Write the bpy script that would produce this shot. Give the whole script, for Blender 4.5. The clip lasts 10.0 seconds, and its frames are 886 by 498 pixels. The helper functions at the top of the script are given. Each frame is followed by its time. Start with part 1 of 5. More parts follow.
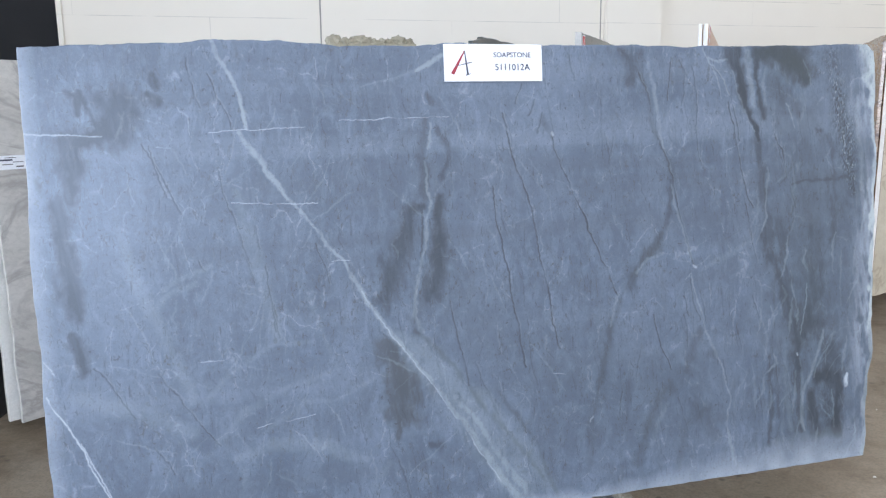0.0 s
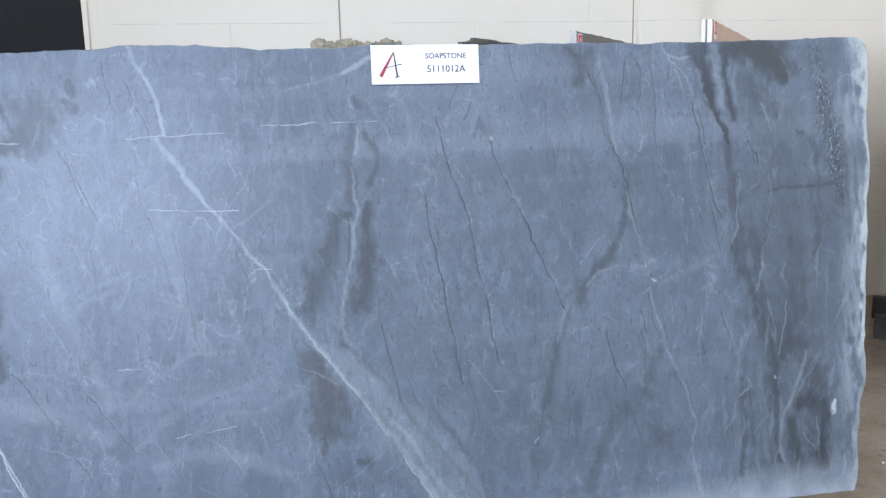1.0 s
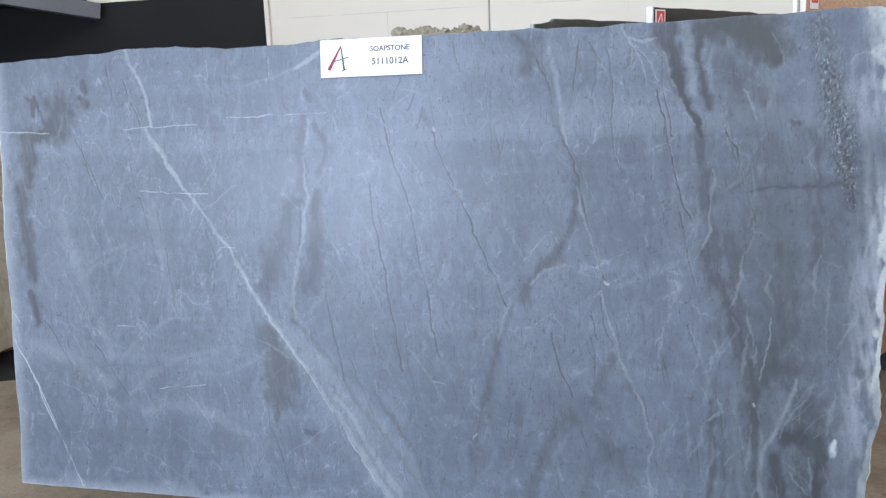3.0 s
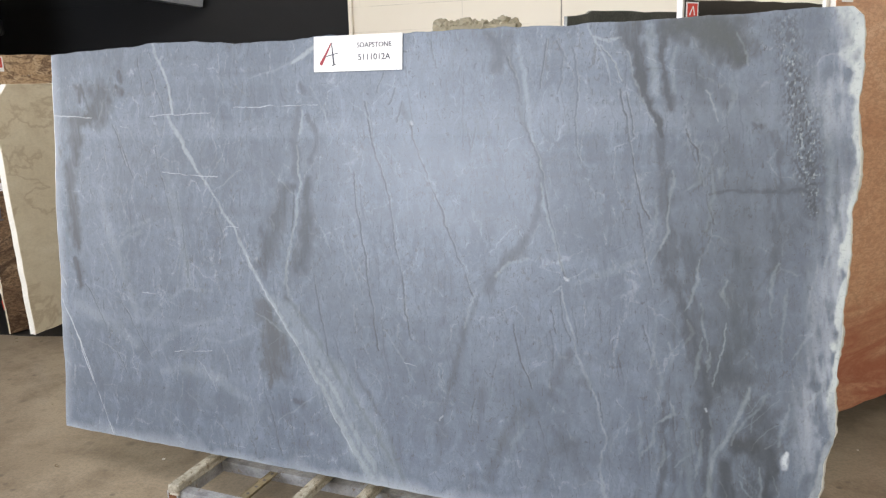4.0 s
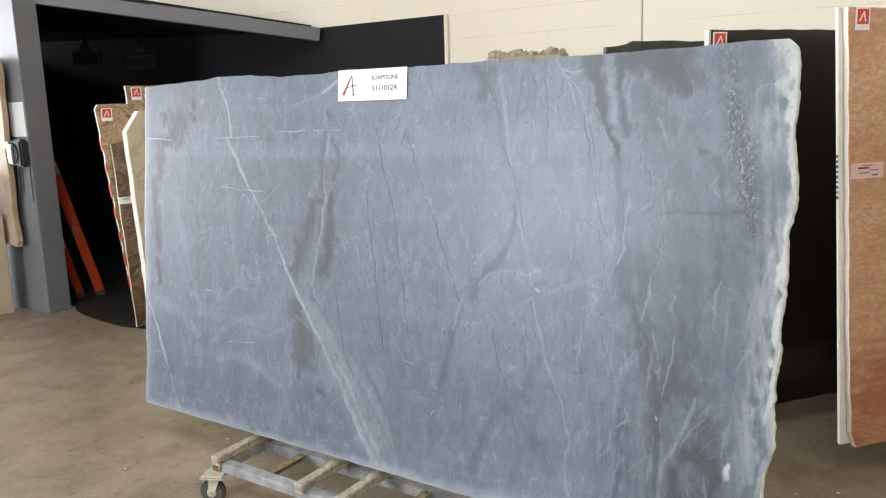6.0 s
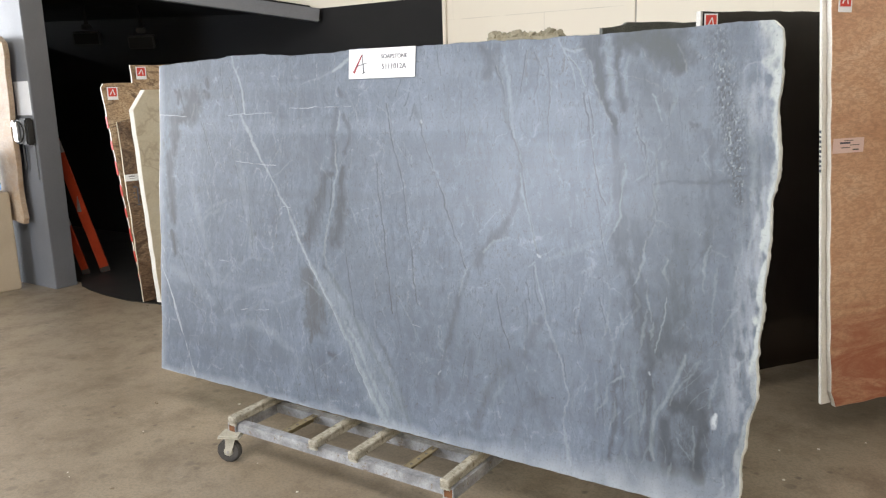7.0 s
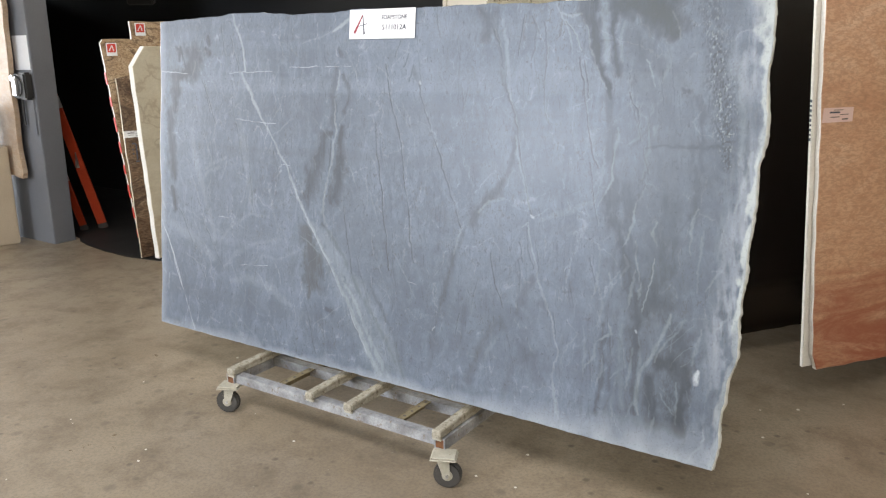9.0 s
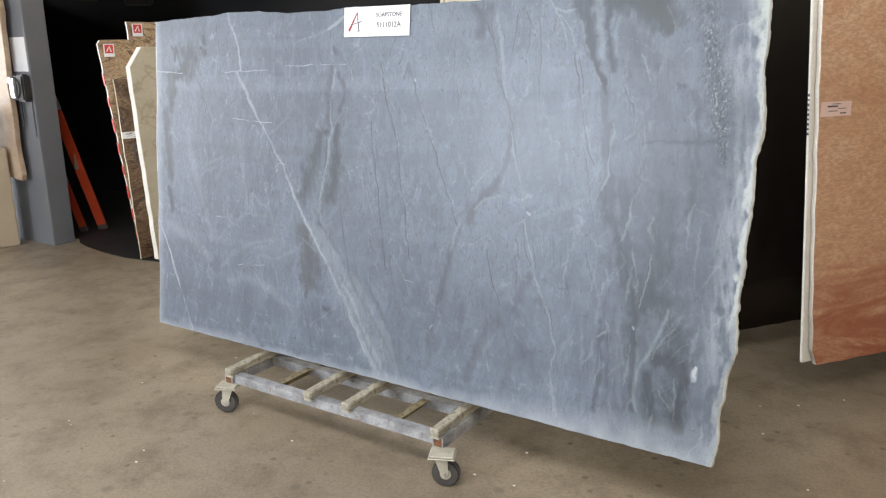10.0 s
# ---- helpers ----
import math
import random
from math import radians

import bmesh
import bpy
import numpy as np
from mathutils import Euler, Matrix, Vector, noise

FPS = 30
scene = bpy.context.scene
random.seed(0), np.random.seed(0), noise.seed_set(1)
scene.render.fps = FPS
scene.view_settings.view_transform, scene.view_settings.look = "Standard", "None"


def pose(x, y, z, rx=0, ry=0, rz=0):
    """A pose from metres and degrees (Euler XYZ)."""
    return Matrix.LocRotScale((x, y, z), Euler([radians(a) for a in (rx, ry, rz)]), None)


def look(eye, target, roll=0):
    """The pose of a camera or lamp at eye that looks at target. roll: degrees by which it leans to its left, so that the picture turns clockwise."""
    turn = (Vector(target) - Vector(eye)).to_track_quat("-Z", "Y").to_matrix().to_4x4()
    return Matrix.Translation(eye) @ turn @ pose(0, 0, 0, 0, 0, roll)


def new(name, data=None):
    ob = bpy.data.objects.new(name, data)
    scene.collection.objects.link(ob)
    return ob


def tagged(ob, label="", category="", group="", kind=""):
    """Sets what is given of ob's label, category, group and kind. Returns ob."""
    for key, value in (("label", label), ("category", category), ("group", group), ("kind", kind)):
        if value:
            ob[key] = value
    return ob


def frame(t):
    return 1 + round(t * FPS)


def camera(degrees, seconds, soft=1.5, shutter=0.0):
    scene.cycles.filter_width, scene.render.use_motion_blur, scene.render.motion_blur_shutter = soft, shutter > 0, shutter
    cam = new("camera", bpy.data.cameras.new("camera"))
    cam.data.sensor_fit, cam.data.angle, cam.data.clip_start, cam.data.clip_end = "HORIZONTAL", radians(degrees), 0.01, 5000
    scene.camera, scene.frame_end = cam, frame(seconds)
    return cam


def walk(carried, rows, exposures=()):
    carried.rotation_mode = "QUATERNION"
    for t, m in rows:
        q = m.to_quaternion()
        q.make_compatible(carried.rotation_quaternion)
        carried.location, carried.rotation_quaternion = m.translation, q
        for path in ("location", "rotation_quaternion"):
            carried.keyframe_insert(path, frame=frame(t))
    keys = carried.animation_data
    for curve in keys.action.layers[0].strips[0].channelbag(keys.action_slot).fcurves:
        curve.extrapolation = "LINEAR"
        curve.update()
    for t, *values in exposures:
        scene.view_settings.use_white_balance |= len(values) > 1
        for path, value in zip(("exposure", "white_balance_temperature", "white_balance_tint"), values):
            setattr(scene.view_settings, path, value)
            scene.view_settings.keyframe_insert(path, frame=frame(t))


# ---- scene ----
cam = camera(58.31, 10.0, soft=1.25)
ROWS = [
    (0.0, 0.0001, -0.0000, 1.7003, 79.280, 0.615, -15.770),
    (0.5, 0.2605, -0.0588, 1.6881, 79.355, 1.518, -13.085),
    (1.0, 0.5566, 0.0002, 1.6927, 79.595, 1.240, -9.212),
    (1.5, 0.8558, 0.0273, 1.7105, 79.151, 2.142, -2.975),
    (2.0, 1.1582, -0.0222, 1.7267, 78.240, 1.958, 3.251),
    (2.5, 1.4476, 0.0012, 1.7003, 78.708, 2.411, 7.814),
    (4.0, 2.3299, 0.0820, 1.7402, 77.526, 1.586, 22.614),
    (4.5, 2.5322, 0.1643, 1.7241, 78.636, 1.822, 27.302),
    (5.0, 2.7394, 0.2096, 1.7330, 79.057, 1.276, 30.908),
    (5.5, 2.9174, 0.1780, 1.7360, 79.956, 1.652, 34.115),
    (7.0, 3.0629, -0.1112, 1.7201, 78.330, 1.652, 33.374),
    (7.5, 3.1157, -0.1515, 1.7020, 77.734, 0.856, 33.798),
    (8.0, 3.1383, -0.1749, 1.7075, 76.820, 0.976, 34.161),
    (8.5, 3.1198, -0.1964, 1.7192, 76.234, 1.731, 33.530),
    (9.0, 3.1099, -0.1875, 1.7144, 75.815, 0.519, 33.269),
    (9.5, 3.1181, -0.1783, 1.7063, 75.846, 0.581, 33.293),
    (10.0, 3.1240, -0.1644, 1.7070, 75.731, 1.023, 33.320),
]
walk(cam, [(t, pose(x, y, z, rx, ry, rz)) for t, x, y, z, rx, ry, rz in ROWS],
     exposures=[(0.0, 0.38, 5430, 13.5), (2.7, 0.36, 5430, 13.5), (3.8, 0.44, 6330, 14), (4.5, 0.42, 6450, 13), (5.5, 0.43, 6450, 12.5), (10.0, 0.44, 6330, 12.5)])

# ---- world, sun, lights ----
world = bpy.data.worlds.new("sky")
scene.world = world
world.use_nodes = True
wn, wl = world.node_tree.nodes, world.node_tree.links
sky = wn.new("ShaderNodeTexSky")
sky.sky_type, sky.sun_disc = "NISHITA", False
sky.sun_elevation, sky.sun_rotation = radians(54.6), radians(230)
wl.new(sky.outputs[0], wn["Background"].inputs[0])
wn["Background"].inputs[1].default_value = 0.1
sun = new("sun", bpy.data.lights.new("sun", "SUN"))
sun.data.energy, sun.data.angle, sun.data.color = 2.5, radians(0.5), (1.0, 0.95, 0.88)
sun.matrix_world = look((-12, -10, 22), (0, 0, 0))


def area_lamp(name, eye, target, width, height, power, colour):
    """An area lamp: sky light through a door opening, and the added overhead fill."""
    lamp = new(name, bpy.data.lights.new(name, "AREA"))
    lamp.data.shape, lamp.data.size, lamp.data.size_y = "RECTANGLE", width, height
    lamp.data.energy, lamp.data.color = power, colour
    lamp.matrix_world = look(eye, target)
    return lamp


area_lamp("dock_door_daylight", (-15.3, -0.6, 2.3), (0, 0.6, 1.5), 6.6, 4.2, 1650, (0.93, 0.97, 1.0))
area_lamp("rear_door_daylight", (-2.6, -6.9, 2.45), (-0.4, 0, 2.0), 2.4, 2.2, 340, (0.82, 0.9, 1.0))
# added fill below the closed ceiling, brightens the slab's face from the front
area_lamp("overhead_fill", (2.4, -2.2, 6.9), (2.4, -2.2, 0), 6.0, 3.0, 450, (1.0, 0.97, 0.92))

# ---- materials ----


def material(name):
    m = bpy.data.materials.new(name)
    m.use_nodes = True
    return m, m.node_tree.nodes, m.node_tree.links, m.node_tree.nodes["Principled BSDF"]


def node(nodes, kind, **inputs):
    n = nodes.new(kind)
    for key, value in inputs.items():
        n.inputs[key.replace("_", " ")].default_value = value
    return n


def mix_colour(nodes, links, fac, a, b, blend="MIX"):
    n = nodes.new("ShaderNodeMix")
    n.data_type, n.blend_type = "RGBA", blend
    for sock, v in ((n.inputs[0], fac), (n.inputs[6], a), (n.inputs[7], b)):
        if isinstance(v, bpy.types.NodeSocket):
            links.new(v, sock)
        else:
            sock.default_value = v if not isinstance(v, tuple) else (*v[:3], 1)
    return n.outputs[2]


def ramp(nodes, links, source, stops):
    n = nodes.new("ShaderNodeValToRGB")
    while len(n.color_ramp.elements) < len(stops):
        n.color_ramp.elements.new(0.5)
    for e, (p, c) in zip(n.color_ramp.elements, stops):
        e.position = p
        e.color = (c, c, c, 1) if isinstance(c, (int, float)) else (*c, 1)
    links.new(source, n.inputs[0])
    return n.outputs[0]


def noise_out(nodes, links, coord, scale, detail=6.0, rough=0.6, distort=0.0, stretch=(1, 1, 1), turn=(0, 0, 0)):
    mp = nodes.new("ShaderNodeMapping")
    mp.inputs["Scale"].default_value = stretch
    mp.inputs["Rotation"].default_value = turn
    links.new(coord, mp.inputs[0])
    n = node(nodes, "ShaderNodeTexNoise", Scale=scale, Detail=detail, Roughness=rough, Distortion=distort)
    links.new(mp.outputs[0], n.inputs["Vector"])
    return n.outputs["Fac"]


def bump(nodes, links, height, bsdf, strength=0.3, distance=0.002):
    b = node(nodes, "ShaderNodeBump", Strength=strength, Distance=distance)
    links.new(height, b.inputs["Height"])
    links.new(b.outputs[0], bsdf.inputs["Normal"])


def surface(name, dark, light, rough=0.6, scale=4.0, fine=60.0, metal=0.0, relief=0.2, distance=0.002, stretch=(1, 1, 1), wear=None, wear_at=(0.6, 0.68), turn=(0, 0, 0), distort=0.0):
    """A surface in two tones, with coarse clouds, fine grain, and wear in patches."""
    m, ns, ls, p = material(name)
    co = ns.new("ShaderNodeTexCoord").outputs["Object"]
    big = noise_out(ns, ls, co, scale, 5, 0.6, distort, stretch, turn)
    small = noise_out(ns, ls, co, fine, 4, 0.65, 0, stretch, turn)
    col = mix_colour(ns, ls, ramp(ns, ls, big, [(0.3, 0.0), (0.7, 1.0)]), dark, light)
    col = mix_colour(ns, ls, ramp(ns, ls, small, [(0.35, 0.0), (0.65, 0.35)]), col, tuple(c * 0.72 for c in dark))
    if wear:
        patch = noise_out(ns, ls, co, scale * 3.1, 8, 0.7)
        col = mix_colour(ns, ls, ramp(ns, ls, patch, [(wear_at[0], 0.0), (wear_at[1], 1.0)]), col, wear)
    ls.new(col, p.inputs["Base Color"])
    rr = ns.new("ShaderNodeMapRange")
    rr.inputs[3].default_value, rr.inputs[4].default_value = max(0.02, rough - 0.1), min(1, rough + 0.12)
    ls.new(big, rr.inputs[0])
    ls.new(rr.outputs[0], p.inputs["Roughness"])
    p.inputs["Metallic"].default_value = metal
    bump(ns, ls, small, p, relief, distance)
    return m


def soapstone():
    """Honed blue-grey soapstone. Attributes of the mesh say where its veins, stains and cracks run."""
    m, ns, ls, p = material("soapstone")
    co = ns.new("ShaderNodeTexCoord").outputs["Object"]
    tilt = (0, radians(14), 0)
    cloud = noise_out(ns, ls, co, 2.2, 6, 0.62, 0.6, (1.6, 1, 0.7), tilt)
    mottle = noise_out(ns, ls, co, 11, 8, 0.7, 1.2, (1.5, 1, 0.8), tilt)
    grain = noise_out(ns, ls, co, 105, 5, 0.7)
    streak = noise_out(ns, ls, co, 7, 7, 0.7, 0.4, (5.5, 1, 0.55), tilt)
    col = mix_colour(ns, ls, ramp(ns, ls, cloud, [(0.3, 0.0), (0.7, 1.0)]), (0.072, 0.093, 0.128), (0.118, 0.147, 0.196))
    col = mix_colour(ns, ls, ramp(ns, ls, mottle, [(0.46, 0.0), (0.68, 0.6)]), col, (0.168, 0.205, 0.264))
    col = mix_colour(ns, ls, ramp(ns, ls, streak, [(0.56, 0.0), (0.74, 0.38)]), col, (0.085, 0.095, 0.108))
    webs = ns.new("ShaderNodeTexVoronoi")
    webs.feature = "DISTANCE_TO_EDGE"
    webs.inputs["Scale"].default_value = 5.5
    warp = ns.new("ShaderNodeMapping")
    warp.inputs["Scale"].default_value = (1.2, 0.2, 0.6)
    wob = node(ns, "ShaderNodeTexNoise", Scale=3.0, Detail=5.0)
    ls.new(co, wob.inputs["Vector"])
    add = ns.new("ShaderNodeVectorMath")
    add.operation = "MULTIPLY_ADD"
    ls.new(wob.outputs["Color"], add.inputs[0])
    add.inputs[1].default_value = (0.5, 0.5, 0.5)
    ls.new(co, add.inputs[2])
    ls.new(add.outputs[0], warp.inputs[0])
    ls.new(warp.outputs[0], webs.inputs["Vector"])
    web = ramp(ns, ls, webs.outputs["Distance"], [(0.0, 0.5), (0.02, 0.0)])
    gate = ramp(ns, ls, mottle, [(0.45, 0.0), (0.6, 1.0)])
    mul = ns.new("ShaderNodeMath")
    mul.operation = "MULTIPLY"
    ls.new(web, mul.inputs[0])
    ls.new(gate, mul.inputs[1])
    col = mix_colour(ns, ls, mul.outputs[0], col, (0.27, 0.3, 0.34))

    worm = noise_out(ns, ls, co, 34, 6, 0.62, 2.2, (1.5, 1, 0.7), tilt)
    field = noise_out(ns, ls, co, 3.1, 4, 0.6)
    marks = ns.new("ShaderNodeMath")
    marks.operation = "MULTIPLY"
    ls.new(ramp(ns, ls, worm, [(0.375, 0.95), (0.425, 0.0)]), marks.inputs[0])
    ls.new(ramp(ns, ls, field, [(0.38, 0.15), (0.62, 1.0)]), marks.inputs[1])
    col = mix_colour(ns, ls, marks.outputs[0], col, (0.075, 0.084, 0.096))
    scratch = noise_out(ns, ls, co, 26, 5, 0.6, 1.6, (1, 1, 1), (0, radians(40), 0))
    col = mix_colour(ns, ls, ramp(ns, ls, scratch, [(0.485, 0.0), (0.5, 0.18), (0.515, 0.0)]), col, (0.27, 0.3, 0.34))
    bands = noise_out(ns, ls, co, 1.4, 4, 0.55, 0.1, (0.12, 1, 4.5))
    col = mix_colour(ns, ls, ramp(ns, ls, bands, [(0.35, 0.34), (0.5, 0.0)]), col, (0.075, 0.09, 0.115))
    col = mix_colour(ns, ls, ramp(ns, ls, bands, [(0.52, 0.0), (0.68, 0.3)]), col, (0.21, 0.245, 0.3))

    hair = noise_out(ns, ls, co, 26, 5, 0.6, 0.5, (5.0, 1, 0.8), tilt)
    col = mix_colour(ns, ls, ramp(ns, ls, hair, [(0.33, 0.6), (0.39, 0.0)]), col, (0.05, 0.058, 0.07))
    pits = noise_out(ns, ls, co, 62, 4, 0.6, 0.8)
    col = mix_colour(ns, ls, ramp(ns, ls, pits, [(0.31, 0.7), (0.365, 0.0)]), col, (0.05, 0.058, 0.07))

    def attr(name):
        a = ns.new("ShaderNodeAttribute")
        a.attribute_name = name
        return a.outputs["Fac"]

    col = mix_colour(ns, ls, attr("broad"), col, (0.042, 0.053, 0.063))
    col = mix_colour(ns, ls, attr("stain"), col, (0.034, 0.041, 0.05))
    col = mix_colour(ns, ls, attr("brown"), col, (0.056, 0.063, 0.071))
    col = mix_colour(ns, ls, attr("dark"), col, (0.045, 0.055, 0.06))
    col = mix_colour(ns, ls, attr("crack"), col, (0.03, 0.036, 0.044))
    col = mix_colour(ns, ls, attr("pale"), col, (0.26, 0.305, 0.33))
    col = mix_colour(ns, ls, attr("white"), col, (0.4, 0.44, 0.475))
    col = mix_colour(ns, ls, attr("dust"), col, (0.36, 0.4, 0.45))
    col = mix_colour(ns, ls, attr("raw"), col, (0.40, 0.44, 0.44))
    specks = ramp(ns, ls, grain, [(0.35, 0.36), (0.46, 0.0)])
    col = mix_colour(ns, ls, specks, col, (0.07, 0.078, 0.088))
    ls.new(col, p.inputs["Base Color"])
    rr = ns.new("ShaderNodeMapRange")
    rr.inputs[3].default_value, rr.inputs[4].default_value = 0.30, 0.46
    ls.new(bands, rr.inputs[0])
    ls.new(rr.outputs[0], p.inputs["Roughness"])
    p.inputs["Specular IOR Level"].default_value = 0.6
    bump(ns, ls, grain, p, 0.12, 0.001)
    return m


def concrete_floor():
    m, ns, ls, p = material("concrete_floor")
    co = ns.new("ShaderNodeTexCoord").outputs["Object"]
    big = noise_out(ns, ls, co, 0.8, 6, 0.6, 0.5)
    mid = noise_out(ns, ls, co, 3.2, 10, 0.74, 0.15)
    fine = noise_out(ns, ls, co, 70, 5, 0.7)
    col = mix_colour(ns, ls, ramp(ns, ls, big, [(0.3, 0.0), (0.7, 1.0)]), (0.215, 0.170, 0.118), (0.325, 0.270, 0.200))
    col = mix_colour(ns, ls, ramp(ns, ls, mid, [(0.46, 0.0), (0.64, 0.62)]), col, (0.125, 0.094, 0.062))
    spots = ns.new("ShaderNodeTexVoronoi")
    spots.inputs["Scale"].default_value = 4.2
    ls.new(co, spots.inputs["Vector"])
    col = mix_colour(ns, ls, ramp(ns, ls, spots.outputs["Distance"], [(0.0, 0.6), (0.09, 0.35), (0.14, 0.0)]), col, (0.085, 0.07, 0.055))
    drips = ns.new("ShaderNodeTexVoronoi")
    drips.inputs["Scale"].default_value = 11
    ls.new(co, drips.inputs["Vector"])
    gate = noise_out(ns, ls, co, 1.6, 4, 0.6)
    some = ns.new("ShaderNodeMath")
    some.operation = "MULTIPLY"
    ls.new(ramp(ns, ls, drips.outputs["Distance"], [(0.0, 0.9), (0.12, 0.6), (0.2, 0.0)]), some.inputs[0])
    ls.new(ramp(ns, ls, gate, [(0.48, 0.0), (0.58, 1.0)]), some.inputs[1])
    col = mix_colour(ns, ls, some.outputs[0], col, (0.075, 0.058, 0.042))
    chips = ns.new("ShaderNodeTexVoronoi")
    chips.inputs["Scale"].default_value = 13
    ls.new(co, chips.inputs["Vector"])
    col = mix_colour(ns, ls, ramp(ns, ls, chips.outputs["Distance"], [(0.0, 0.9), (0.05, 0.7), (0.07, 0.0)]), col, (0.3, 0.265, 0.22))
    col = mix_colour(ns, ls, ramp(ns, ls, fine, [(0.4, 0.35), (0.55, 0.0)]), col, (0.1, 0.085, 0.065))
    ls.new(col, p.inputs["Base Color"])
    ls.new(ramp(ns, ls, mid, [(0.3, 0.26), (0.7, 0.46)]), p.inputs["Roughness"])
    bump(ns, ls, fine, p, 0.15, 0.001)
    return m


def block_paint():
    """White paint over concrete blocks: flush, with faint worn courses."""
    m, ns, ls, p = material("white_block_paint")
    co = ns.new("ShaderNodeTexCoord").outputs["Object"]
    mp = ns.new("ShaderNodeMapping")
    mp.inputs["Rotation"].default_value = (radians(-90), 0, 0)
    mp.inputs["Location"].default_value = (0, 0.11, 0)
    ls.new(co, mp.inputs[0])
    br = node(ns, "ShaderNodeTexBrick", Scale=1.0, Mortar_Size=0.004, Mortar_Smooth=0.6)
    br.inputs["Brick Width"].default_value, br.inputs["Row Height"].default_value = 1.8, 0.2
    ls.new(mp.outputs[0], br.inputs["Vector"])
    gaps = noise_out(ns, ls, co, 1.7, 5, 0.7)
    worn = ns.new("ShaderNodeMath")
    worn.operation = "MULTIPLY"
    ls.new(br.outputs["Fac"], worn.inputs[0])
    ls.new(ramp(ns, ls, gaps, [(0.42, 0.0), (0.62, 0.55)]), worn.inputs[1])
    cloud = noise_out(ns, ls, co, 1.3, 6, 0.6)
    col = mix_colour(ns, ls, cloud, (0.76, 0.70, 0.59), (0.84, 0.785, 0.68))
    col = mix_colour(ns, ls, worn.outputs[0], col, (0.4, 0.37, 0.32))
    scuff = noise_out(ns, ls, co, 9, 8, 0.75)
    col = mix_colour(ns, ls, ramp(ns, ls, scuff, [(0.7, 0.0), (0.78, 0.5)]), col, (0.5, 0.47, 0.42))
    ls.new(col, p.inputs["Base Color"])
    p.inputs["Roughness"].default_value = 0.6
    bump(ns, ls, worn.outputs[0], p, -0.4, 0.004)
    return m


def stone(name, tones, scale=3.0, stretch=(1, 1, 1), turn=(0, 0, 0), veins=None, vein_scale=3.0, rough=0.2, distort=1.5, speck=0.6):
    """Polished stone in three tones with wavy bands, and thin veins if given."""
    m, ns, ls, p = material(name)
    co = ns.new("ShaderNodeTexCoord").outputs["Object"]
    band = noise_out(ns, ls, co, scale, 8, 0.65, distort, stretch, turn)
    grain = noise_out(ns, ls, co, scale * 22, 5, 0.7, 0.5, stretch, turn)
    col = mix_colour(ns, ls, ramp(ns, ls, band, [(0.28, 0.0), (0.5, 1.0)]), tones[0], tones[1])
    col = mix_colour(ns, ls, ramp(ns, ls, band, [(0.52, 0.0), (0.72, 1.0)]), col, tones[2])
    col = mix_colour(ns, ls, ramp(ns, ls, grain, [(0.42, speck), (0.54, 0.0)]), col, tuple(c * 0.5 for c in tones[0]))
    if veins:
        v = noise_out(ns, ls, co, vein_scale, 7, 0.6, 1.0, stretch, turn)
        col = mix_colour(ns, ls, ramp(ns, ls, v, [(0.47, 0.0), (0.5, 0.8), (0.53, 0.0)]), col, veins)
    ls.new(col, p.inputs["Base Color"])
    p.inputs["Roughness"].default_value = rough
    bump(ns, ls, grain, p, 0.04, 0.001)
    return m


def redden(m, colour, reach):
    """Redder wavy layers towards the lower side of a slab."""
    ns, ls = m.node_tree.nodes, m.node_tree.links
    p = ns["Principled BSDF"]
    base = p.inputs["Base Color"].links[0].from_socket
    co = ns.new("ShaderNodeTexCoord").outputs["Object"]
    sep = ns.new("ShaderNodeSeparateXYZ")
    ls.new(co, sep.inputs[0])
    wave = noise_out(ns, ls, co, 1.6, 7, 0.62, 1.5, (0.7, 0.7, 3.2))
    mad = ns.new("ShaderNodeMath")
    mad.operation = "MULTIPLY_ADD"
    ls.new(sep.outputs["Z"], mad.inputs[0])
    mad.inputs[1].default_value = -0.5 / reach
    ls.new(wave, mad.inputs[2])
    ls.new(mix_colour(ns, ls, ramp(ns, ls, mad.outputs[0], [(0.12, 0.0), (0.34, 0.85), (0.44, 0.35), (0.54, 0.9)]), base, colour), p.inputs["Base Color"])


def plain(name, colour, rough=0.5, metal=0.0):
    return surface(name, tuple(c * 0.9 for c in colour), colour, rough, 9, 160, metal, 0.06, 0.0005)


M_SOAP = soapstone()
M_FLOOR = concrete_floor()
M_WALL = block_paint()
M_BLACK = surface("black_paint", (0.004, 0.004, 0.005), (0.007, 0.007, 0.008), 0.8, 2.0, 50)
M_GREY = surface("grey_paint", (0.15, 0.155, 0.17), (0.185, 0.192, 0.21), 0.5, 2.5, 90, wear=(0.13, 0.13, 0.135), wear_at=(0.64, 0.75))
M_SEAL = plain("joint_sealant", (0.11, 0.1, 0.09), 0.8)
M_JOINT = plain("painted_joint", (0.36, 0.34, 0.3), 0.8)
M_CEIL = surface("ceiling_paint", (0.5, 0.5, 0.48), (0.6, 0.6, 0.57), 0.8, 1.0, 30)
M_OXIDE = surface("orange_rust", (0.07, 0.028, 0.012), (0.24, 0.1, 0.035), 0.85, 30, 120)
M_STEEL = surface("painted_steel", (0.17, 0.17, 0.175), (0.55, 0.57, 0.6), 0.45, 11, 80, 0.2, 0.25, 0.001, wear=(0.2, 0.14, 0.08), wear_at=(0.57, 0.68))
M_RUST = surface("rusty_angle", (0.16, 0.12, 0.06), (0.36, 0.31, 0.2), 0.7, 14, 90, 0.3, 0.3, 0.001, wear=(0.09, 0.055, 0.03))
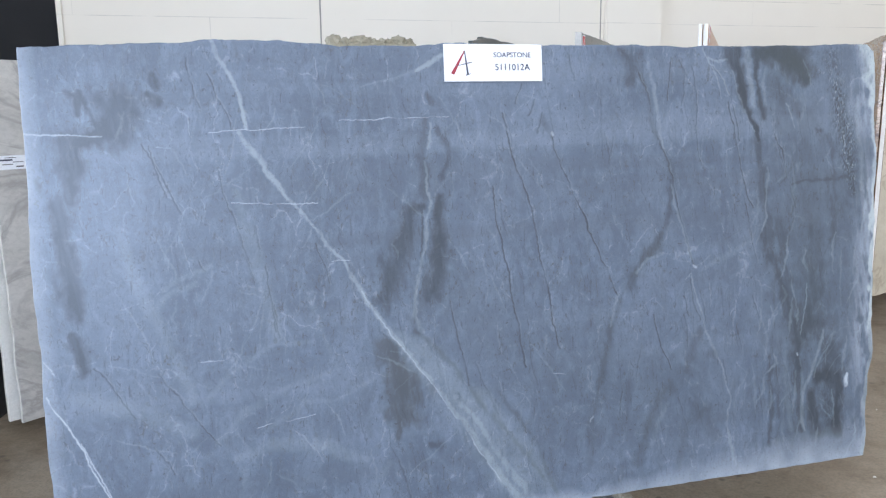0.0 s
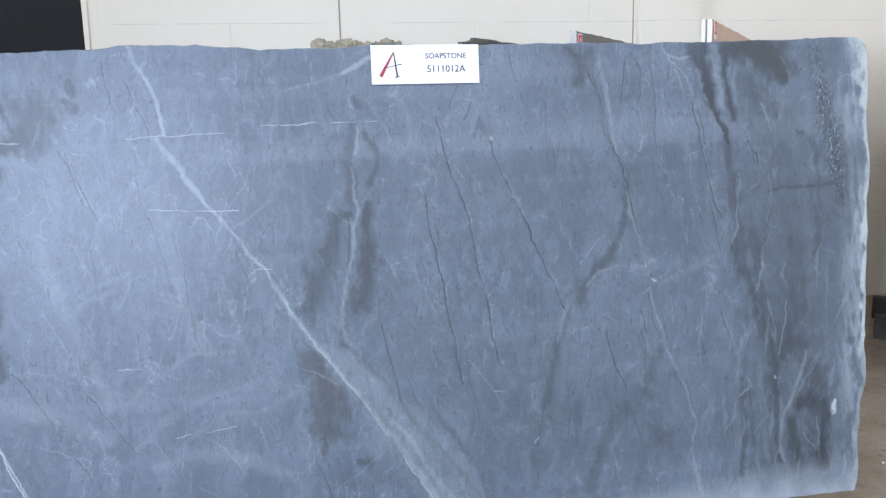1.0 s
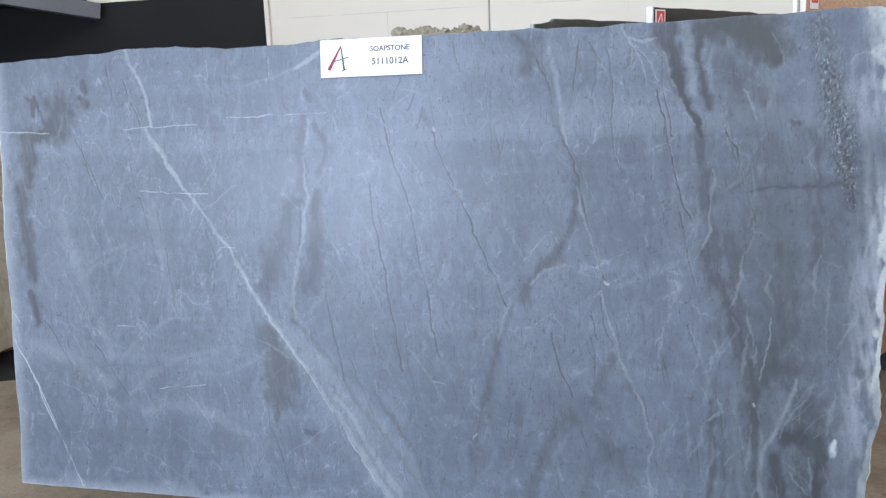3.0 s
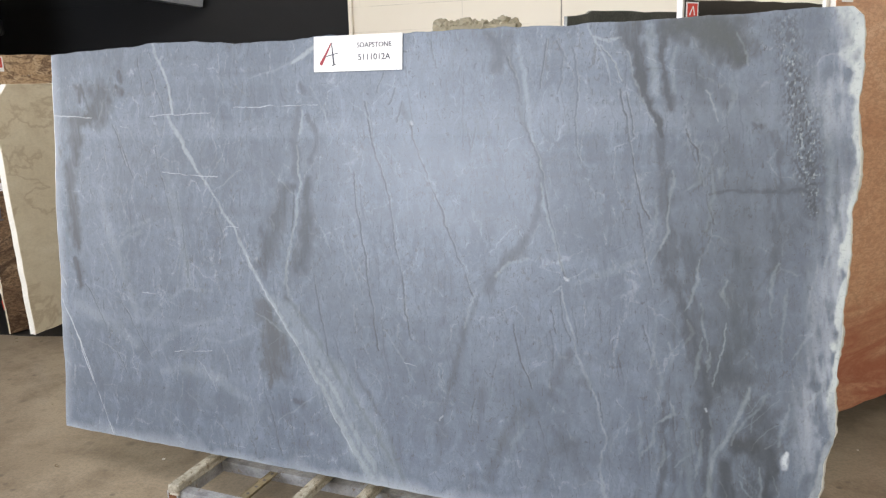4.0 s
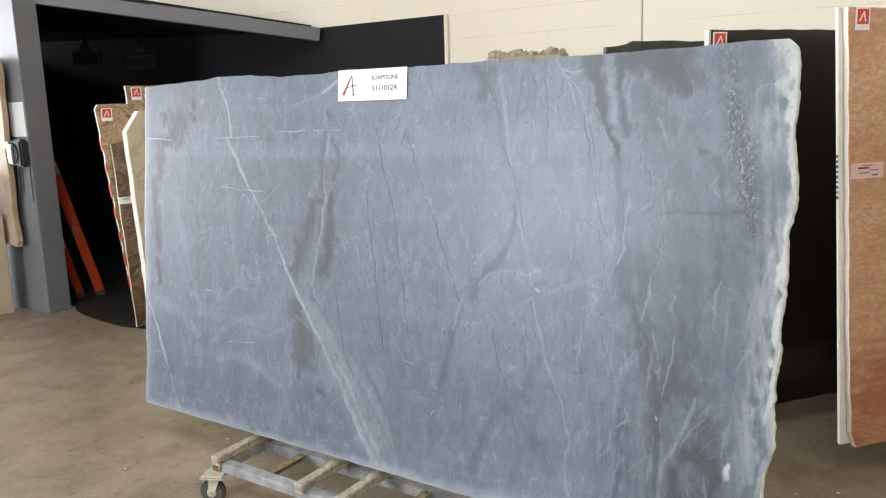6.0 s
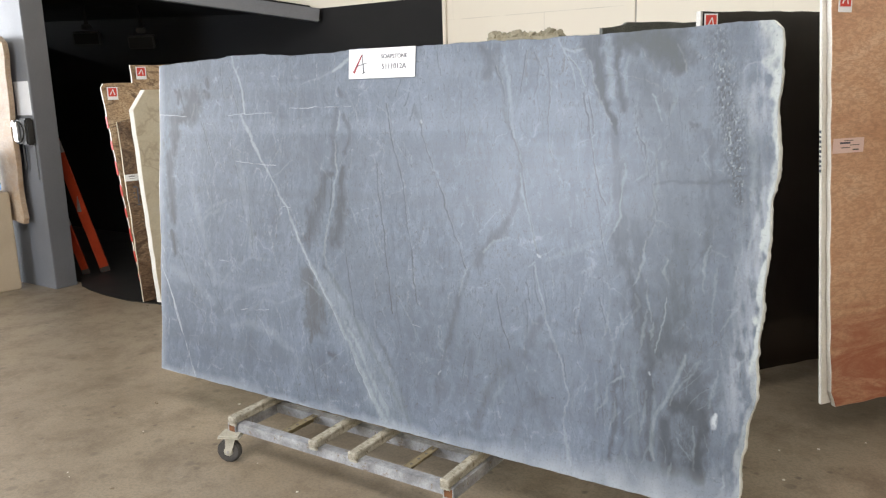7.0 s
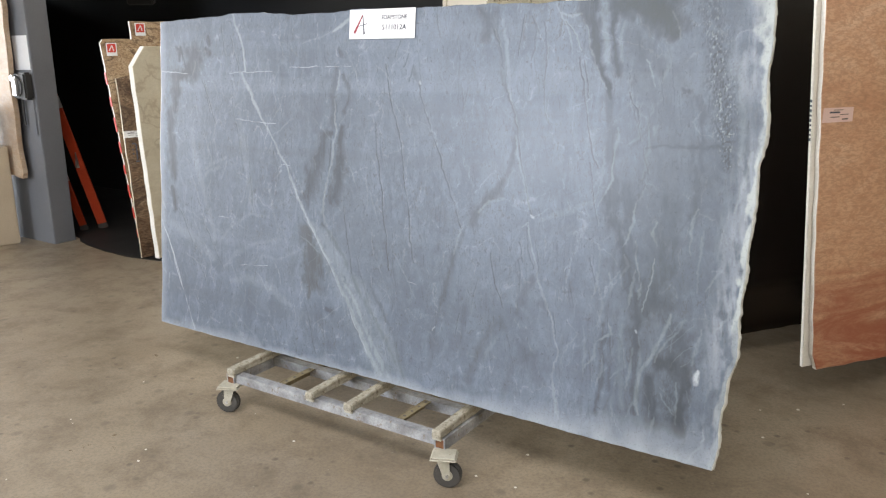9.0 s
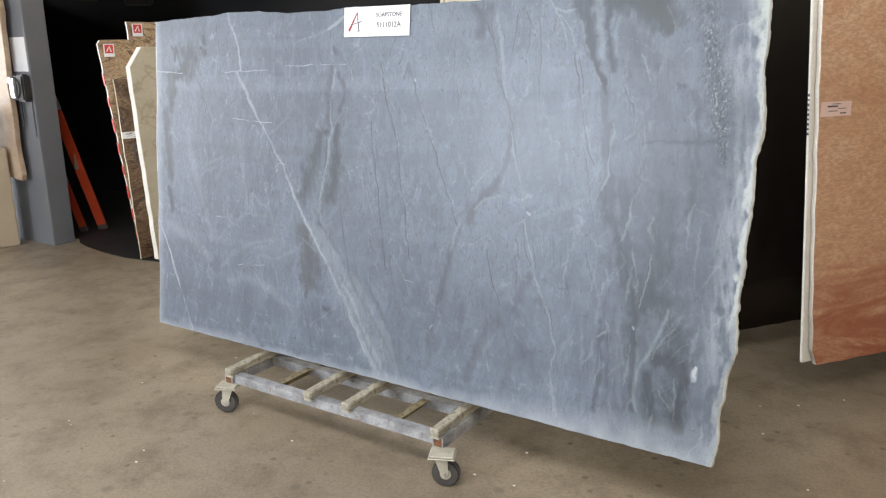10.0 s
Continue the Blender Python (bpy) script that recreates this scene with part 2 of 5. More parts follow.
M_WOOD = surface("worn_wood", (0.25, 0.225, 0.165), (0.5, 0.475, 0.4), 0.75, 16, 70, 0, 0.5, 0.003, (3, 0.8, 3), wear=(0.15, 0.12, 0.075), wear_at=(0.52, 0.64))
M_RUBBER = surface("grey_rubber", (0.045, 0.042, 0.038), (0.08, 0.075, 0.068), 0.8, 20, 140)
M_CASTER = surface("cream_steel", (0.4, 0.38, 0.3), (0.56, 0.54, 0.46), 0.5, 18, 120, 0.2, 0.2, 0.001, wear=(0.2, 0.11, 0.05))
M_PAPER = plain("white_card", (0.82, 0.83, 0.85), 0.55)
M_INK = plain("grey_ink", (0.06, 0.065, 0.09), 0.6)
M_RED = plain("dark_red_ink", (0.3, 0.03, 0.045), 0.6)
M_TAG = plain("red_tag", (0.6, 0.05, 0.035), 0.5)
M_PINK = plain("pink_label", (0.75, 0.55, 0.5), 0.6)
M_ORANGE = surface("orange_fibreglass", (0.42, 0.045, 0.012), (0.55, 0.07, 0.02), 0.42, 5, 90)
M_ALU = surface("aluminium", (0.5, 0.5, 0.5), (0.62, 0.62, 0.62), 0.35, 9, 90, 0.9)
M_CREAM = stone("cream_marble", ((0.6, 0.53, 0.4), (0.7, 0.64, 0.5), (0.76, 0.71, 0.58)), 2.0, (1, 1, 1.6), (0.3, 0.9, 0.6), (0.5, 0.42, 0.3), 1.1, 0.35, 1.5, 0.12)
M_SAW = surface("sawn_pale_edge", (0.68, 0.66, 0.6), (0.8, 0.78, 0.73), 0.7, 12, 90)
M_TAN = stone("brown_onyx", ((0.24, 0.15, 0.085), (0.44, 0.31, 0.19), (0.58, 0.45, 0.30)), 2.6, (1, 1, 1.8), (0.2, 0.6, 0.3), (0.08, 0.045, 0.03), 2.4, 0.22)
M_ONYX = stone("dark_onyx", ((0.075, 0.042, 0.024), (0.19, 0.12, 0.072), (0.36, 0.26, 0.17)), 2.2, (1, 1, 1.8), (0.2, 0.5, 0.3), (0.05, 0.03, 0.02), 2.0, 0.14, 2.6)
M_SAND = stone("sand_stone", ((0.34, 0.24, 0.16), (0.45, 0.34, 0.24), (0.52, 0.42, 0.31)), 3.5, (1, 1, 1.6), (0.2, 0.3, 0), (0.42, 0.28, 0.17), 4.0, 0.6, 1.5, 0.3)
M_REDST = stone("red_granite", ((0.45, 0.235, 0.135), (0.56, 0.345, 0.215), (0.64, 0.44, 0.30)), 1.9, (0.8, 0.8, 1.9), (0.1, 0.2, 0), (0.43, 0.235, 0.135), 9.0, 0.3, 1.4, 0.4)
redden(M_REDST, (0.30, 0.085, 0.045), 0.75)
M_BROWN = stone("dark_brown_granite", ((0.004, 0.0025, 0.0018), (0.007, 0.0045, 0.0032), (0.013, 0.008, 0.0055)), 2.5, (1, 1, 1), (0, 0, 0), None, 3, 0.16)
M_GREYMAR = stone("grey_marble", ((0.34, 0.33, 0.3), (0.5, 0.48, 0.44), (0.58, 0.56, 0.52)), 1.7, (1, 1, 1.4), (0.2, 0.4, 0), (0.3, 0.28, 0.26), 1.2, 0.3, 1.5, 0.15)
M_DARKGRN = stone("dark_green_granite", ((0.03, 0.034, 0.03), (0.07, 0.075, 0.065), (0.13, 0.13, 0.11)), 5, (1, 1, 1), (0, 0, 0), None, 3, 0.3)
M_ROUGH = surface("rough_stone", (0.24, 0.215, 0.15), (0.42, 0.385, 0.29), 0.9, 14, 70, 0, 0.8, 0.006)
M_BOARD = surface("beige_board", (0.46, 0.38, 0.28), (0.54, 0.46, 0.35), 0.75, 2.5, 80)
M_BEIGE = surface("beige_enamel", (0.44, 0.36, 0.26), (0.5, 0.42, 0.31), 0.4, 3, 90)
M_JUG = plain("blue_plastic", (0.16, 0.3, 0.55), 0.12)
M_JUG.node_tree.nodes["Principled BSDF"].inputs["Transmission Weight"].default_value = 0.55
# near-black: the shade on the bay floor is put into this colour
M_BAYSHADE = surface("shaded_bay_floor", (0.011, 0.0105, 0.01), (0.02, 0.0185, 0.017), 0.55, 3, 60)

# ---- mesh helpers ----


def part(name, bm, mat, parent=None, label="", place=None):
    me = bpy.data.meshes.new(name)
    bm.to_mesh(me)
    bm.free()
    mats = mat if isinstance(mat, (list, tuple)) else [mat]
    for x in mats:
        me.materials.append(x)
    ob = new(name, me)
    if parent is not None:
        ob.parent = parent
    if place is not None:
        ob.matrix_basis = place
    if label:
        ob["label"] = label
    return ob


def empty(name, m, label, category, group="", kind=""):
    ob = new(name)
    ob.matrix_basis = m
    return tagged(ob, label, category, group, kind)


def box(size, at=(0, 0, 0), bevel=0.0, bm=None, segments=2):
    """A box of that size with its middle at the given place, bevelled."""
    tmp = bmesh.new()
    bmesh.ops.create_cube(tmp, size=1)
    bmesh.ops.scale(tmp, vec=size, verts=tmp.verts)
    if bevel:
        bmesh.ops.bevel(tmp, geom=tmp.edges[:], offset=bevel, segments=segments, affect="EDGES")
    bmesh.ops.translate(tmp, vec=at, verts=tmp.verts)
    if bm is None:
        return tmp
    join(bm, tmp)
    return bm


def join(bm, other):
    me = bpy.data.meshes.new("join")
    other.to_mesh(me)
    other.free()
    bm.from_mesh(me)
    bpy.data.meshes.remove(me)


def prism(outline, depth, bevel=0.0):
    """An outline in x and z, pulled from y = 0 to y = depth."""
    bm = bmesh.new()
    a = [bm.verts.new((x, 0, z)) for x, z in outline]
    b = [bm.verts.new((x, depth, z)) for x, z in outline]
    n = len(outline)
    bm.faces.new(a)
    bm.faces.new(b[::-1])
    for i in range(n):
        bm.faces.new((a[(i + 1) % n], a[i], b[i], b[(i + 1) % n]))
    bmesh.ops.recalc_face_normals(bm, faces=bm.faces)
    if bevel:
        bmesh.ops.bevel(bm, geom=bm.edges[:], offset=bevel, segments=2, affect="EDGES")
    return bm


def rod(radius, length, at=(0, 0, 0), axis="z", sides=20, bevel=0.0):
    bm = bmesh.new()
    bmesh.ops.create_cone(bm, cap_ends=True, segments=sides, radius1=radius, radius2=radius, depth=length)
    if bevel:
        rim = [e for e in bm.edges if abs(e.verts[0].co.z - e.verts[1].co.z) < 1e-6]
        bmesh.ops.bevel(bm, geom=rim, offset=bevel, segments=2, affect="EDGES")
    turn = {"x": Matrix.Rotation(radians(90), 4, "Y"), "y": Matrix.Rotation(radians(90), 4, "X"), "z": Matrix.Identity(4)}[axis]
    bm.transform(Matrix.Translation(at) @ turn)
    return bm


def lettering(name, text, size, mat, parent, m, label=""):
    """Letters in the built-in font, as a thin mesh."""
    cu = bpy.data.curves.new(name, "FONT")
    cu.body, cu.size, cu.align_x, cu.align_y, cu.extrude, cu.resolution_u = text, size, "CENTER", "CENTER", 0.0003, 4
    cu.offset = size * 0.008
    tmp = bpy.data.objects.new("tmp", cu)
    scene.collection.objects.link(tmp)
    me = bpy.data.meshes.new_from_object(tmp.evaluated_get(bpy.context.evaluated_depsgraph_get()))
    bpy.data.objects.remove(tmp)
    bpy.data.curves.remove(cu)
    me.name = name
    me.materials.clear()
    me.materials.append(mat)
    ob = new(name, me)
    ob.parent, ob.matrix_basis = parent, m
    if label:
        ob["label"] = label
    return ob


# ---- the hall ----
G = -0.045  # level of the floor

def structure(name, bm, mat, label, category):
    return tagged(part(name, bm, mat), label, category, kind="structure")


floor = structure("floor", box((26, 16, 0.2), (-3, 0.5, -0.1 + G)), M_FLOOR, "stained brown-grey polished concrete warehouse floor", "floor")
# back wall in three panels with real joints between them
BACK = 6.1
for nm, x0, x1 in (("wall_north_west", -15.9, 0.783), ("wall_north_middle", 0.795, 3.06), ("wall_north_east", 3.072, 9.9)):
    structure(nm, box((x1 - x0, 0.25, 7.2), ((x0 + x1) / 2, BACK + 0.125, 3.5), 0.004), M_WALL, "white painted block wall with faint courses", "wall")
structure("wall_pilaster", box((0.5, 0.06, 7.0), (3.34, BACK - 0.03, 3.5), 0.008), M_WALL, "shallow white painted wall pilaster", "wall")
structure("trim_joint_west", box((0.012, 0.2, 7.0), (0.789, BACK + 0.108, 3.5)), M_JOINT, "dark sealant in a wall joint", "trim")
structure("trim_joint_east", box((0.012, 0.2, 7.0), (3.066, BACK + 0.108, 3.5)), M_JOINT, "dark sealant in a wall joint", "trim")
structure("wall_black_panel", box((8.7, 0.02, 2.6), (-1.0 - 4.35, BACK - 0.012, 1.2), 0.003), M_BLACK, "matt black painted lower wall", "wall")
structure("trim_black_edge", box((0.035, 0.03, 2.5), (-0.98, BACK - 0.016, 1.25), 0.004), M_WALL, "white painted corner strip beside the black wall", "trim")
structure("wall_east", box((0.25, 16, 7), (9.95, 0.5, 3.5)), M_WALL, "white painted warehouse side wall", "wall")
# south wall with the rear door opening, west wall with the dock door opening
sw = box((12.1, 0.25, 7.2), (-9.85, -7.3, 3.5))
box((10.4, 0.25, 7.2), (4.6, -7.3, 3.5), bm=sw)
box((3.2, 0.25, 2.6), (-2.2, -7.3, 5.7), bm=sw)
structure("wall_south", sw, M_WALL, "white painted wall with an open doorway", "wall")
ww = box((0.25, 3.4, 7), (-15.7, -5.6, 3.5))
box((0.25, 3.6, 7), (-15.7, 4.6, 3.5), bm=ww)
box((0.25, 6.8, 2.4), (-15.7, -0.5, 5.8), bm=ww)
structure("wall_west", ww, M_WALL, "white painted wall with an open loading door", "wall")
structure("ceiling", box((26, 16, 0.2), (-3, 0.5, 7.1)), M_CEIL, "pale warehouse ceiling", "ceiling")
structure("ground", box((160, 160, 0.2), (0, 0, -0.31 + G)), M_FLOOR, "bare concrete yard outside the doors", "ground")

# ---- dark storage bay ----
post = empty("steel_post", pose(-4.06, 3.985, G), "grey painted steel post of a storage bay", "post")
post["kind"] = "structure"
part("shaft", box((0.22, 0.21, 3.0), (0, 0, 1.5), 0.006), M_GREY, post)
part("base_plate", box((0.226, 0.216, 0.03), (0, 0, 0.015), 0.004), M_GREY, post)
p0, p1 = Vector((-4.0, 4.12, 2.767)), Vector((-2.45, 6.05, 2.43))
run = p1 - p0
beam = empty("header_beam", Matrix.Translation((p0 + p1) / 2) @ run.to_track_quat("X", "Z").to_matrix().to_4x4(), "grey painted steel header beam over the bay", "beam")
beam["kind"] = "structure"
part("web", box((run.length, 0.1, 0.125), (0, 0, 0), 0.004), M_GREY, beam)
part("lap_plate", box((0.9, 0.11, 0.128), (0.15, 0, 0.004), 0.004), M_GREY, beam)
structure("wall_partition", box((4.73, 0.295, 3.1), (-6.535, 4.034, 1.5), 0.004), M_GREY, "grey painted partition beside the bay", "wall")
# black roof, added to keep light out of the bay
bay_added_roof = bmesh.new()
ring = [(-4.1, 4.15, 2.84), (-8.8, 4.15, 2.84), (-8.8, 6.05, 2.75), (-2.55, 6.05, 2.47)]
lo = [bay_added_roof.verts.new(v) for v in ring]
hi = [bay_added_roof.verts.new((x, y, z + 0.06)) for x, y, z in ring]
bay_added_roof.faces.new(lo)
bay_added_roof.faces.new(hi[::-1])
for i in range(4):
    bay_added_roof.faces.new((lo[i], hi[i], hi[(i + 1) % 4], lo[(i + 1) % 4]))
bmesh.ops.recalc_face_normals(bay_added_roof, faces=bay_added_roof.faces)
structure("bay_added_roof", bay_added_roof, M_BLACK, "matt black roof added to keep the storage bay dark", "roof")
# thin sheet whose curved front edge paints the border of the bay's shade
shade_bm = bmesh.new()
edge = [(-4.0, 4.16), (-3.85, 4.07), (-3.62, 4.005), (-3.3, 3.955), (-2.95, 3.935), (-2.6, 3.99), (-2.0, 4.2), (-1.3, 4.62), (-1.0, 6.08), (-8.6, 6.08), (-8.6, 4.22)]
lo = [shade_bm.verts.new((x, y, G - 0.01)) for x, y in edge]
hi = [shade_bm.verts.new((x, y, G + 0.004)) for x, y in edge]
shade_bm.faces.new(hi)
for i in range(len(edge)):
    shade_bm.faces.new((lo[i], lo[(i + 1) % len(edge)], hi[(i + 1) % len(edge)], hi[i]))
bmesh.ops.recalc_face_normals(shade_bm, faces=shade_bm.faces)
structure("floor_bay_shade", shade_bm, M_BAYSHADE, "near-black sheet that paints the shade on the storage bay floor", "floor")
# added black strip, covers white wall that would show below the roof
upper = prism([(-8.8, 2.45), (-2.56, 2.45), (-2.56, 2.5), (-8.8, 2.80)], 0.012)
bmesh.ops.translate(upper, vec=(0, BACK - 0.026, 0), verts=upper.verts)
structure("wall_bay_added_strip", upper, M_BLACK, "matt black strip added over the upper wall inside the bay", "wall")
# unseen black end and inner side, added so that the bay stays dark
structure("wall_bay_added_end", box((0.1, 2.1, 2.7), (-8.7, 5.0, 1.35)), M_BLACK, "unseen matt black end wall added to keep the bay dark", "wall")
structure("wall_bay_added_side", box((4.6, 0.03, 2.88), (-6.52, 4.2, 1.395)), M_BLACK, "unseen matt black sheet added behind the partition to keep the bay dark", "wall")

# ---- the soapstone slab ----
W0, W1, H = -0.556, 2.535, 1.655
LEAN = math.degrees(math.asin(0.10485))
NU, NV = 1380, 740


def lattice(u, v, seed):
    """Smooth value noise on a plane, in -1 to 1."""
    rng = np.random.default_rng(seed)
    table = rng.uniform(-1, 1, 4096)
    iu, iv = np.floor(u).astype(int), np.floor(v).astype(int)
    fu, fv = u - iu, v - iv
    fu, fv = fu * fu * (3 - 2 * fu), fv * fv * (3 - 2 * fv)

    def at(a, b):
        return table[(a * 73 + b * 1619) % 4096]

    return (at(iu, iv) * (1 - fu) + at(iu + 1, iv) * fu) * (1 - fv) + (at(iu, iv + 1) * (1 - fu) + at(iu + 1, iv + 1) * fu) * fv


def fractal(u, v, seed, octaves=4):
    return sum(lattice(u * 2 ** k + 7.3 * k, v * 2 ** k + 3.1 * k, seed + k) / 2 ** k for k in range(octaves))


ss, tt = np.meshgrid(np.linspace(0, 1, NU), np.linspace(0, 1, NV))
vv = tt * H
left = W0 + 0.006 * fractal(vv * 4, vv * 0, 3) + 0.0015 * fractal(vv * 30, vv * 0, 5)
chips = np.maximum(0, fractal(vv * 4.5, vv * 0 + 4, 11))
right = np.interp(vv, [0.0, 0.2, 0.33, 0.45, 0.6, 0.8, 0.95, 1.1, 1.25, 1.4, 1.55, 1.63, 1.655], [2.492, 2.512, 2.514, 2.537, 2.531, 2.529, 2.538, 2.539, 2.548, 2.535, 2.543, 2.535, 2.505])
right = right + 0.007 - 0.016 * chips - 0.004 * np.abs(fractal(vv * 13, vv * 0, 13, 3))
uu = left + (right - left) * ss
crest = H + 0.004 * fractal(uu * 9, uu * 0, 17) + 0.0012 * fractal(uu * 40, uu * 0, 19) + 0.022 * np.exp(-((uu - 0.1) / 0.35) ** 2) + 0.016 * np.clip((uu - 0.4) / 0.4, 0, 1) + 0.012 * np.clip((uu - 1.9) / 0.6, 0, 1)
foot = 0.012 + 0.0015 * fractal(uu * 25, uu * 0, 23)
vv = foot + (crest - foot) * tt
U, V = uu.ravel(), vv.ravel()
warp_u = U + 0.006 * fractal(U * 16, V * 16, 31) + 0.0025 * fractal(U * 90, V * 90, 37, 2)
warp_v = V + 0.006 * fractal(U * 16, V * 16, 41) + 0.0025 * fractal(U * 90, V * 90, 43, 2)
tone = {k: np.zeros(len(U)) for k in ("pale", "white", "dark", "stain", "brown", "broad", "crack", "dust", "raw", "fleck", "grit")}
soft = {"pale": 0.5, "white": 0.5, "dark": 0.8, "stain": 0.55, "brown": 0.45, "broad": 0.9, "crack": 0.9, "fleck": 0.6, "grit": 0.35}
patchy = 0.5 + 0.5 * fractal(U * 55, V * 22, 53, 3)
thin = 0.5 + 0.5 * fractal(U * 14, V * 14, 59, 3)


ragged = fractal(U * 38, V * 24, 47, 4)
fibre = 0.5 + 0.5 * fractal((U + 0.12 * V) * 60, V * 9, 67, 4)


def seam(strength, points):
    """A dark hairline seam with a faint pale lip along one side."""
    stroke("crack", strength, points)
    stroke("pale", 0.28 * strength, [(u + 0.0045, v, 0.0016) for u, v, _ in points])


def stroke(kind, strength, points):
    """A vein, stain or crack along a line of (u, v, half its width)."""
    pad = 2.5 * max(w for _, _, w in points) + 0.02
    us, vs = [p[0] for p in points], [p[1] for p in points]
    near = np.nonzero((U > min(us) - pad) & (U < max(us) + pad) & (V > min(vs) - pad) & (V < max(vs) + pad))[0]
    if not len(near):
        return
    k = {"white": 0.55, "crack": 0.7}.get(kind, 1.0)
    pu, pv = U[near] + k * (warp_u[near] - U[near]), V[near] + k * (warp_v[near] - V[near])
    best = np.full(len(near), 9.0)
    for (a, b, w), (c, d, x) in zip(points, points[1:]):
        du, dv = c - a, d - b
        t = np.clip(((pu - a) * du + (pv - b) * dv) / (du * du + dv * dv + 1e-12), 0, 1)
        dist = np.hypot(pu - a - t * du, pv - b - t * dv)
        best = np.minimum(best, dist / np.maximum(w + t * (x - w), 0.0012))
    s = soft[kind]
    if kind in ("stain", "brown", "grit", "broad", "dark"):
        best = best + 0.55 * (fibre[near] - 0.5) + 0.45 * (patchy[near] - 0.5) + 0.38 * ragged[near]
    level = strength * np.clip((1 + s - best) / (2 * s), 0, 1)
    if kind in ("pale", "dark"):
        level *= 0.4 + 0.6 * np.clip(patchy[near] * 1.7, 0, 1)
    elif kind == "white":
        level *= np.clip(0.05 + 1.5 * thin[near], 0, 1)
    elif kind == "crack":
        level *= np.clip(0.3 + 1.1 * thin[near], 0, 1)
    elif kind in ("stain", "brown"):
        level *= 0.62 + 0.38 * np.clip(fibre[near] * 1.6, 0, 1)
    elif kind == "broad":
        level *= 0.6 + 0.4 * np.clip(fibre[near] * 1.4, 0, 1)
    elif kind in ("fleck", "grit"):
        level *= np.clip(fractal(U[near] * 230, V[near] * 120, 61, 2) * 1.7 + (0.35 if kind == "fleck" else 0.6), 0, 1)
    if kind == "fleck":
        crumbs = strength * np.clip((1 - best) * 3, 0, 1) * np.clip(fractal(U[near] * 210, V[near] * 120, 63, 2) * 2 - 0.9, 0, 1)
        tone["pale"][near] = np.maximum(tone["pale"][near], 0.7 * crumbs)
    tone[kind][near] = np.maximum(tone[kind][near], level)


stroke("pale", 0.74, [(-0.002, 1.683, 0.0063), (0.017, 1.636, 0.0056), (0.063, 1.540, 0.0063), (0.084, 1.460, 0.0056), (0.093, 1.399, 0.0050)])
stroke("pale", 0.66, [(0.070, 1.387, 0.0070), (0.103, 1.329, 0.0091), (0.144, 1.270, 0.0078), (0.229, 1.155, 0.0056), (0.296, 1.061, 0.0050), (0.377, 0.956, 0.0063), (0.454, 0.823, 0.0070), (0.539, 0.684, 0.0091), (0.601, 0.609, 0.0085), (0.678, 0.507, 0.0078), (0.726, 0.431, 0.0085), (0.775, 0.365, 0.0091), (0.855, 0.231, 0.0113), (0.916, 0.139, 0.0155), (0.989, 0.045, 0.0169)])
stroke("pale", 0.26, [(0.545, 0.689, 0.0176), (0.632, 0.622, 0.0484), (0.738, 0.481, 0.0545), (0.837, 0.326, 0.0581), (0.938, 0.168, 0.0616), (1.011, 0.041, 0.0528)])
stroke("white", 0.6, [(0.436, 0.853, 0.0011), (0.539, 0.680, 0.0016), (0.601, 0.603, 0.0011), (0.674, 0.500, 0.0016), (0.722, 0.422, 0.0016), (0.771, 0.355, 0.0016), (0.834, 0.244, 0.0019), (0.911, 0.130, 0.0019)])
stroke("dark", 0.55, [(0.616, 0.702, 0.0062), (0.674, 0.647, 0.0062), (0.742, 0.561, 0.0072), (0.840, 0.418, 0.0083), (0.922, 0.326, 0.0072), (1.005, 0.222, 0.0072), (1.079, 0.106, 0.0052)])
stroke("dark", 0.3, [(0.697, 0.485, 0.0041), (0.736, 0.420, 0.0052), (0.795, 0.332, 0.0062), (0.854, 0.200, 0.0052)])
stroke("white", 0.9, [(-0.552, 0.596, 0.0019), (-0.513, 0.520, 0.0023), (-0.456, 0.414, 0.0023), (-0.436, 0.348, 0.0019), (-0.390, 0.250, 0.0023)])
stroke("white", 0.7, [(-0.556, 0.711, 0.0016), (-0.526, 0.664, 0.0019)])
stroke("white", 0.7, [(-0.562, 1.397, 0.0023), (-0.464, 1.390, 0.0019), (-0.338, 1.387, 0.0016)])
stroke("white", 0.6, [(-0.024, 1.391, 0.0011), (0.028, 1.395, 0.0011), (0.098, 1.397, 0.0011), (0.277, 1.404, 0.0011)])
stroke("white", 0.8, [(0.389, 1.422, 0.0011), (0.483, 1.423, 0.0011), (0.618, 1.426, 0.0011), (0.766, 1.429, 0.0011)])
stroke("pale", 0.7, [(0.654, 1.583, 0.0056), (0.714, 1.615, 0.0098), (0.768, 1.634, 0.0091)])
stroke("pale", 0.18, [(0.469, 1.537, 0.0026), (0.585, 1.555, 0.0053), (0.660, 1.585, 0.0070)])
stroke("white", 0.75, [(0.032, 1.169, 0.0011), (0.138, 1.161, 0.0011), (0.237, 1.155, 0.0016), (0.305, 1.155, 0.0011)])
stroke("white", 0.75, [(0.068, 0.427, 0.0011), (0.114, 0.435, 0.0016), (0.170, 0.438, 0.0011), (0.258, 0.450, 0.0011)])
stroke("white", 0.6, [(-0.095, 0.661, 0.0011), (-0.021, 0.663, 0.0011)])
stroke("white", 0.6, [(-0.181, 1.349, 0.0011), (-0.132, 1.342, 0.0011)])
stroke("white", 0.6, [(1.124, 0.499, 0.0011), (1.175, 0.494, 0.0011)])
stroke("white", 0.7, [(0.343, 0.959, 0.0011), (0.399, 0.957, 0.0011)])
